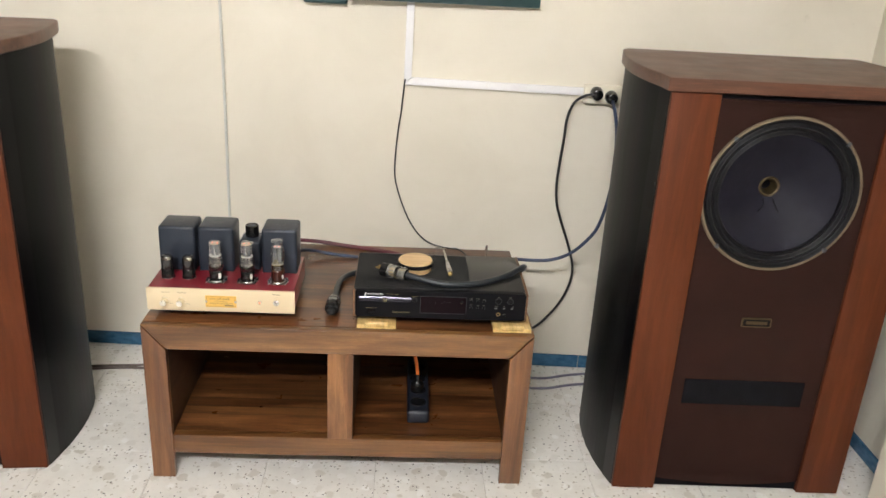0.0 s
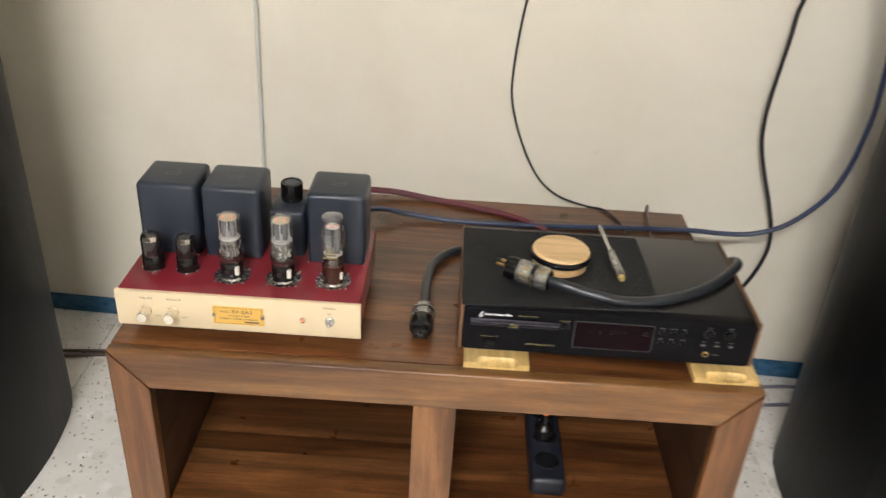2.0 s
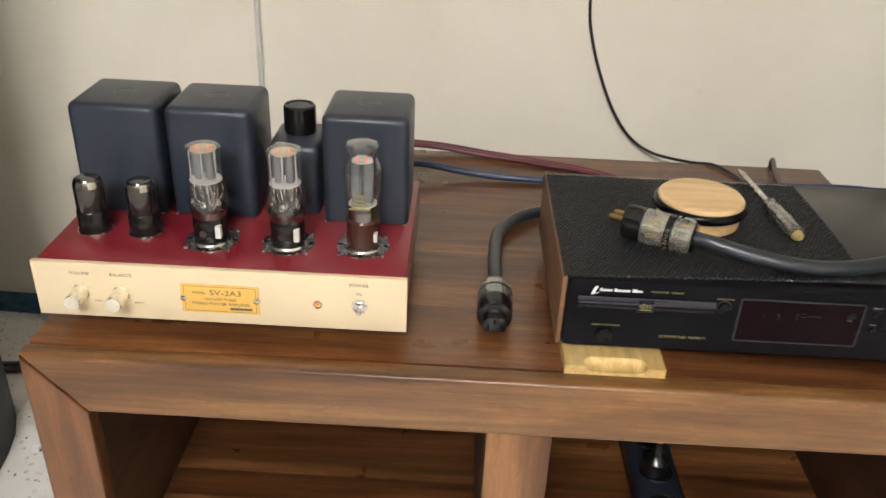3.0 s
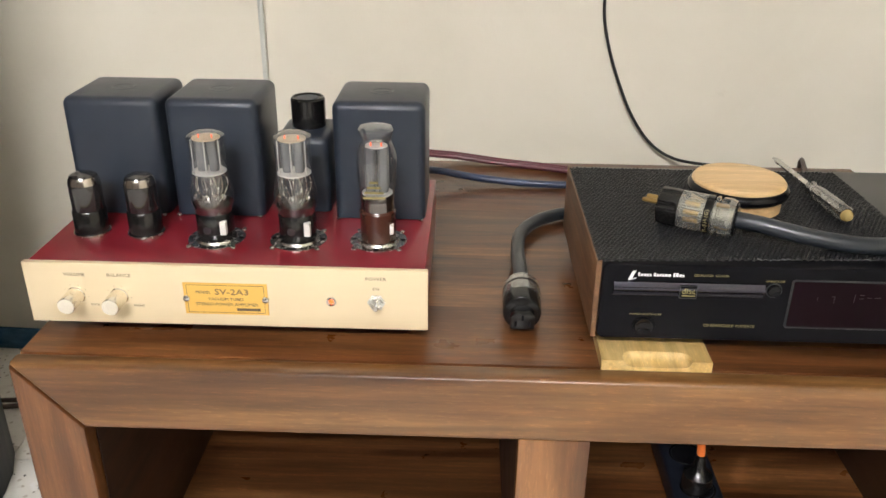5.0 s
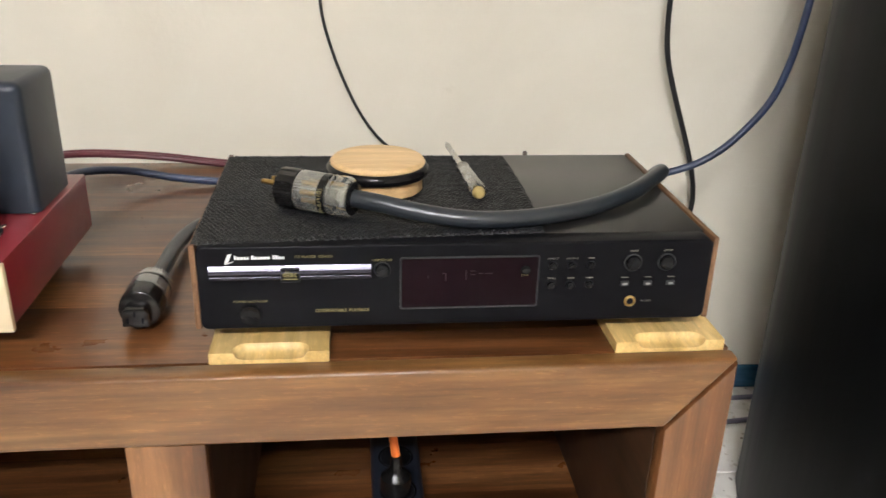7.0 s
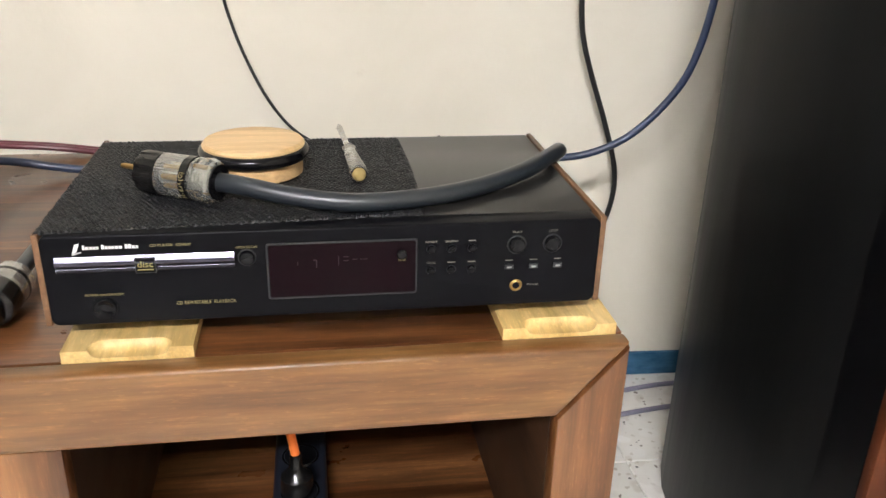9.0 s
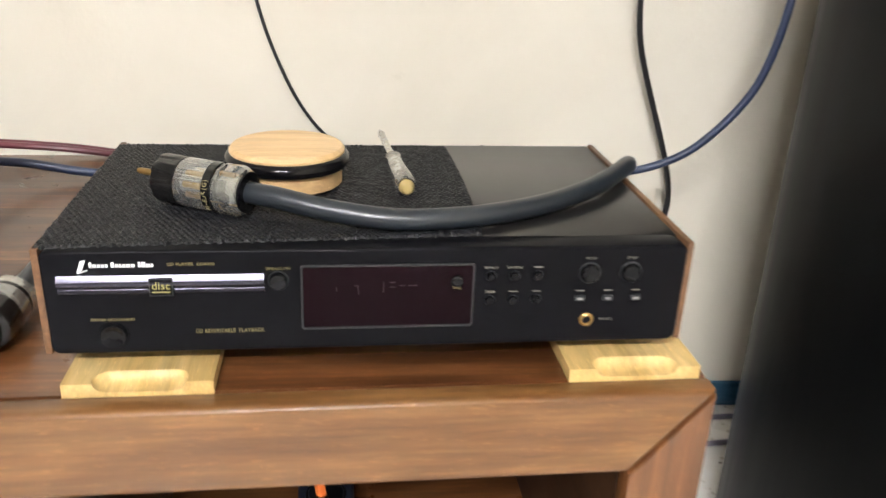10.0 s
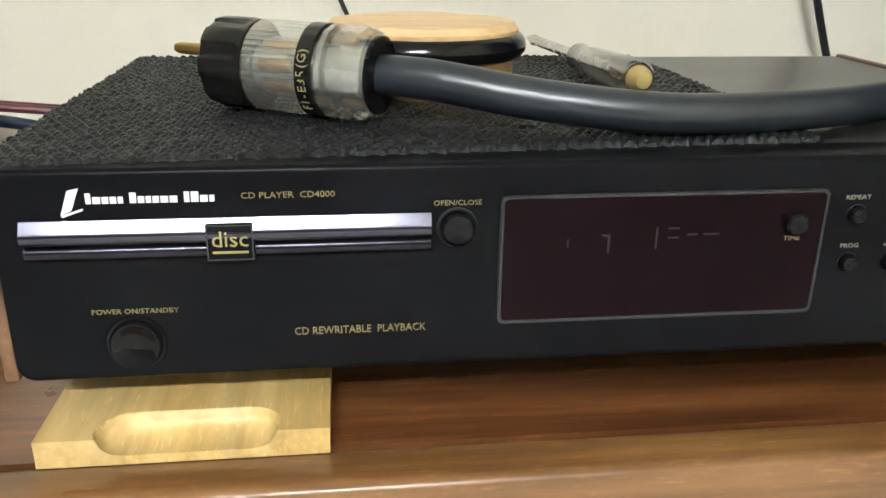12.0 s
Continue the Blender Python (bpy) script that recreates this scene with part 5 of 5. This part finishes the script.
# ---- power strip on the shelf ----
strip = thing("power_strip", "dark navy power strip with an orange-corded plug in it", "power strip", (0.125, 2.14, OZ0))
part("body", box(0.086, 0.148, 1.994, 2.30, OZ0, OZ0 + 0.040, 0.009, 3), "strip", strip)
for y in (2.045, 2.110, 2.175, 2.240):
    part("outlet", lathe([(0.0195, 0), (0.0215, 0.0016), (0.0225, 0)], (0.117, y, OZ0 + 0.0398), (0, 0, 1), 28), "bakelite", strip)
    part("well", lathe(disc_solid(0.0192, 0.0005), (0.117, y, OZ0 + 0.0398), (0, 0, 1), 24), "slot", strip)
oc = thing("orange_cord", "orange mains cord with black plug in the power strip", "power cable", (0.114, 2.110, OZ0 + 0.04))
part("plug", lathe([(0, 0), (0.0185, 0), (0.019, 0.004), (0.018, 0.022), (0.011, 0.029), (0.0075, 0.036), (0.0062, 0.052), (0, 0.052)], (0.114, 2.110, OZ0 + 0.0404), (0, 0, 1), 24), "bakelite", oc)
part("cord", tube([(0.114, 2.110, OZ0 + 0.088), (0.110, 2.108, OZ0 + 0.12), (0.101, 2.110, OZ0 + 0.175), (0.098, 2.15, OZ0 + 0.222), (0.118, 2.28, OZ0 + 0.20), (0.12, 2.42, OZ0 + 0.10), (0.125, 2.46, OZ0 + 0.02)], 0.0052, 10), "orange_cable", oc)


# ---- loudspeakers ----
def loudspeaker():
    """A cabinet 0.68 m wide, built with the middle of its front foot at the origin."""
    sp = thing("loudspeaker", "tall floor-standing loudspeaker, cherry front, black sides, bare dark cone", "loudspeaker", (0, 0, 0), "pair of loudspeakers")
    W, D, H = 0.345, 0.445, 1.108
    flank = [(0.319, 0.004), (0.333, 0.050), (0.344, 0.090), (0.352, 0.135), (0.358, 0.190), (0.3590, 0.240), (0.356, 0.300), (0.349, 0.345), (0.332, 0.392), (0.300, D)]
    plan = [(-x, y) for x, y in flank] + [*reversed(flank)] + [(0.202, 0.004), (0.202, 0.13), (-0.202, 0.13), (-0.202, 0.004)]
    part("cabinet", prism(plan, "z", 0.0, H, 0.003), "speaker_black", sp, "black ash sides")
    for s in (-1, 1):
        edge = [(s * 0.3188, 0.003), (s * 0.3325, 0.0485), (s * 0.327, 0.0505), (s * 0.313, 0.003)]
        part("corner_strip", prism([(x - s * -0.0012, y - 0.0012) for x, y in edge], "z", 0.002, H - 0.001, 0.0006), "speaker_edge", sp, "glossy black chamfered corner")
        x0, x1 = sorted((s * 0.202, s * (W - 0.026)))
        part("front_board", box(x0, x1, -0.012, 0.0035, 0.004, H - 0.002, 0.002), "cherry", sp, "orange-brown cherry front board")
    brim = [(0.331, -0.016)] + [(x + 0.006, y) for x, y in flank[1:6]] + [(0.361, 0.310), (0.352, 0.380), (0.340, 0.430), (0.325, D + 0.006)]
    cap = [(-x, y) for x, y in brim] + [*reversed(brim)]
    part("top", prism(cap, "z", H + 0.0005, 1.14, 0.004, 3), "cherry_top", sp, "brown veneered top")
    # baffle, bowed at its head and foot, with a round opening for the driver
    bm = bmesh.new()
    cx, cz, hole = -0.015, 0.868, 0.186
    x0, x1, z0, z1, n = -0.202, 0.202, 0.62, 1.062, 16

    def at(x, z, k=0.0):
        lift = math.sin(math.pi * (x - x0) / (x1 - x0))
        return bm.verts.new((x, -0.002 - 0.022 * k * lift, z))

    angles = sorted([2 * math.pi * i / 72 for i in range(72)] + [math.atan2(z - cz, x - cx) % (2 * math.pi) for x in (x0, x1) for z in (z0, z1)])
    inner, outer = [], []
    for a in angles:
        c, s = math.cos(a), math.sin(a)
        reach = min(((x1 if c > 0 else x0) - cx) / c if abs(c) > 1e-9 else 9, ((z1 if s > 0 else z0) - cz) / s if abs(s) > 1e-9 else 9)
        inner.append(at(cx + hole * c, cz + hole * s))
        outer.append(at(cx + reach * c, cz + reach * s))
    for i in range(len(angles)):
        j = (i + 1) % len(angles)
        bm.faces.new((inner[i], inner[j], outer[j], outer[i]))
    for rows in ([(0.034, 1), (0.040, 0.5), (0.055, 0.12), (0.075, 0), (0.62, 0)], [(1.062, 0), (1.076, 0.12), (1.090, 0.5), (1.096, 1)]):
        grid = [[at(x0 + (x1 - x0) * i / n, z, k) for i in range(n + 1)] for z, k in rows]
        for a, b in zip(grid, grid[1:]):
            for i in range(n):
                bm.faces.new((a[i], a[i + 1], b[i + 1], b[i]))
        line = grid[0] if rows[0][1] else grid[-1]
        back = [bm.verts.new((v.co.x, 0.003, v.co.z)) for v in line]
        for i in range(n):
            bm.faces.new((line[i], line[i + 1], back[i + 1], back[i]))
    baffle = part("baffle", bm, "grille", sp, "dark red-brown cloth-covered baffle")
    part("head_recess", box(-0.2015, 0.2015, 0.0035, 0.02, 1.05, H - 0.003), "slot", sp)
    part("foot_recess", box(-0.2015, 0.2015, 0.0035, 0.02, 0.006, 0.06), "slot", sp)
    F = -0.005
    dr = part("driver", lathe([(0.187, -0.006), (0.196, 0.0), (0.196, 0.003), (0.194, 0.0055), (0.189, 0.0055), (0.187, -0.006)], (cx, F, cz), (0, -1, 0), 72), "basket", baffle, "large dark loudspeaker cone in a tan ring")
    pleats = [(0.1885 - 0.038 * i / 24, 0.0010 + 0.0040 * math.cos(i * math.pi / 6) - 0.004 * i / 24) for i in range(25)]
    part("surround", lathe([(0.1885, -0.008), *pleats, (0.148, -0.010)], (cx, F, cz), (0, -1, 0), 72), "surround", dr, "pleated black surround")
    cone = [(0.152, -0.005), (0.146, -0.008), (0.120, -0.024), (0.090, -0.042), (0.060, -0.058), (0.036, -0.069), (0.025, -0.074)]
    part("cone", lathe(cone, (cx, F, cz), (0, -1, 0), 72), "cone", dr, "dark slate paper cone")
    part("throat", lathe([(0.027, -0.073), (0.024, -0.070), (0.020, -0.072), (0.015, -0.090), (0.012, -0.11)], (cx, F, cz), (0, -1, 0), 32), "throat", dr, "dull brass high-frequency throat")
    part("throat_bore", lathe([(0, -0.1), (0.0125, -0.1), (0, -0.0995)], (cx, F, cz), (0, -1, 0), 24), "slot", dr)
    for k in (-0.012, 0.012):
        part("lead_wire", tube([(cx + k, F + 0.066, cz - 0.030), (cx + k * 1.4, F + 0.050, cz - 0.045), (cx + k * 2.2, F + 0.052, cz - 0.060)], 0.0014, 6, 0.006), "slot", dr)
    for a in (45, 135, 225, 315):
        part("clamp", box(cx + 0.191 * math.cos(radians(a)) - 0.0045, cx + 0.191 * math.cos(radians(a)) + 0.0045, F - 0.009, F - 0.002, cz + 0.191 * math.sin(radians(a)) - 0.005, cz + 0.191 * math.sin(radians(a)) + 0.005, 0.001), "emblem", dr)
    part("port", box(-0.165, 0.158, -0.0052, 0.0, 0.277, 0.351, 0.001), "slot", baffle, "black slot-shaped port")
    badge = part("badge", prism(rounded(-0.047, 0.031, 0.511, 0.537, 0.003, 3), "y", -0.0066, -0.003, 0.0004, 1), "throat", baffle, "small brass badge")
    part("badge_field", box(-0.043, 0.027, -0.0069, -0.0066, 0.5145, 0.5335), "slot", badge)
    part("badge_mark", box(-0.036, 0.020, -0.0072, -0.0069, 0.5195, 0.5285), "throat", badge)
    return sp


right_speaker = loudspeaker()
left_speaker = copy_thing(right_speaker, pose(-1.206, 1.924, 0, 0, 0, 4.5))
right_speaker.matrix_basis = pose(0.982, 1.912, 0, 0, 0, -1.0)

# ---- skirting tiles and floor tiles ----
north_skirting = tagged(new("baseboard_north"), "blue marbled ceramic skirting tiles along the wall", "skirting", kind="structure")
east_skirting = tagged(new("baseboard_east"), "blue marbled ceramic skirting tiles along the side wall", "skirting", kind="structure")
bm = box(0.0008, 0.2992, -0.008, -0.0005, 0.001, 0.047, 0.0012, 1)
tile = bpy.data.meshes.new("skirting_tile")
bm.to_mesh(tile)
bm.free()
tile.materials.append(M["skirting"])
lean = -math.degrees(math.atan(0.047))
for i in range(15):
    x = 0.690 - 0.3 * 11 + 0.3 * i
    if x + 0.3 > EAST:
        continue
    if x < WEST:
        continue
    ob = new("tile", tile)
    ob.parent = north_skirting
    ob.matrix_basis = pose(x, wall_y(x), 0, 0, 0, lean)
for i in range(2):
    ob = new("tile", tile)
    ob.parent = east_skirting
    ob.matrix_basis = pose(EAST, 2.52 - 0.3 * i, 0, 0, 0, -90)

bm = box(-0.1512, 0.1512, -0.1512, 0.1512, -0.012, 0.0, 0.0012, 1, lambda e: min(v.co.z for v in e.verts) > -0.001)
slab = bpy.data.meshes.new("floor_tile")
bm.to_mesh(slab)
bm.free()
slab.materials.append(M["terrazzo"])
for i in range(-10, 6):
    for j in range(-19, 2):
        x, y = 0.002 + 0.304 * (i + 0.5), 2.33 + 0.304 * (j + 0.5)
        if WEST - 0.1 < x < (EAST if y > 1.8 else PIER) + 0.12 and SOUTH - 0.1 < y < 2.9:
            ob = new("tile", slab)
            ob.parent = floor
            ob.matrix_basis = pose(x, y, 0.0)
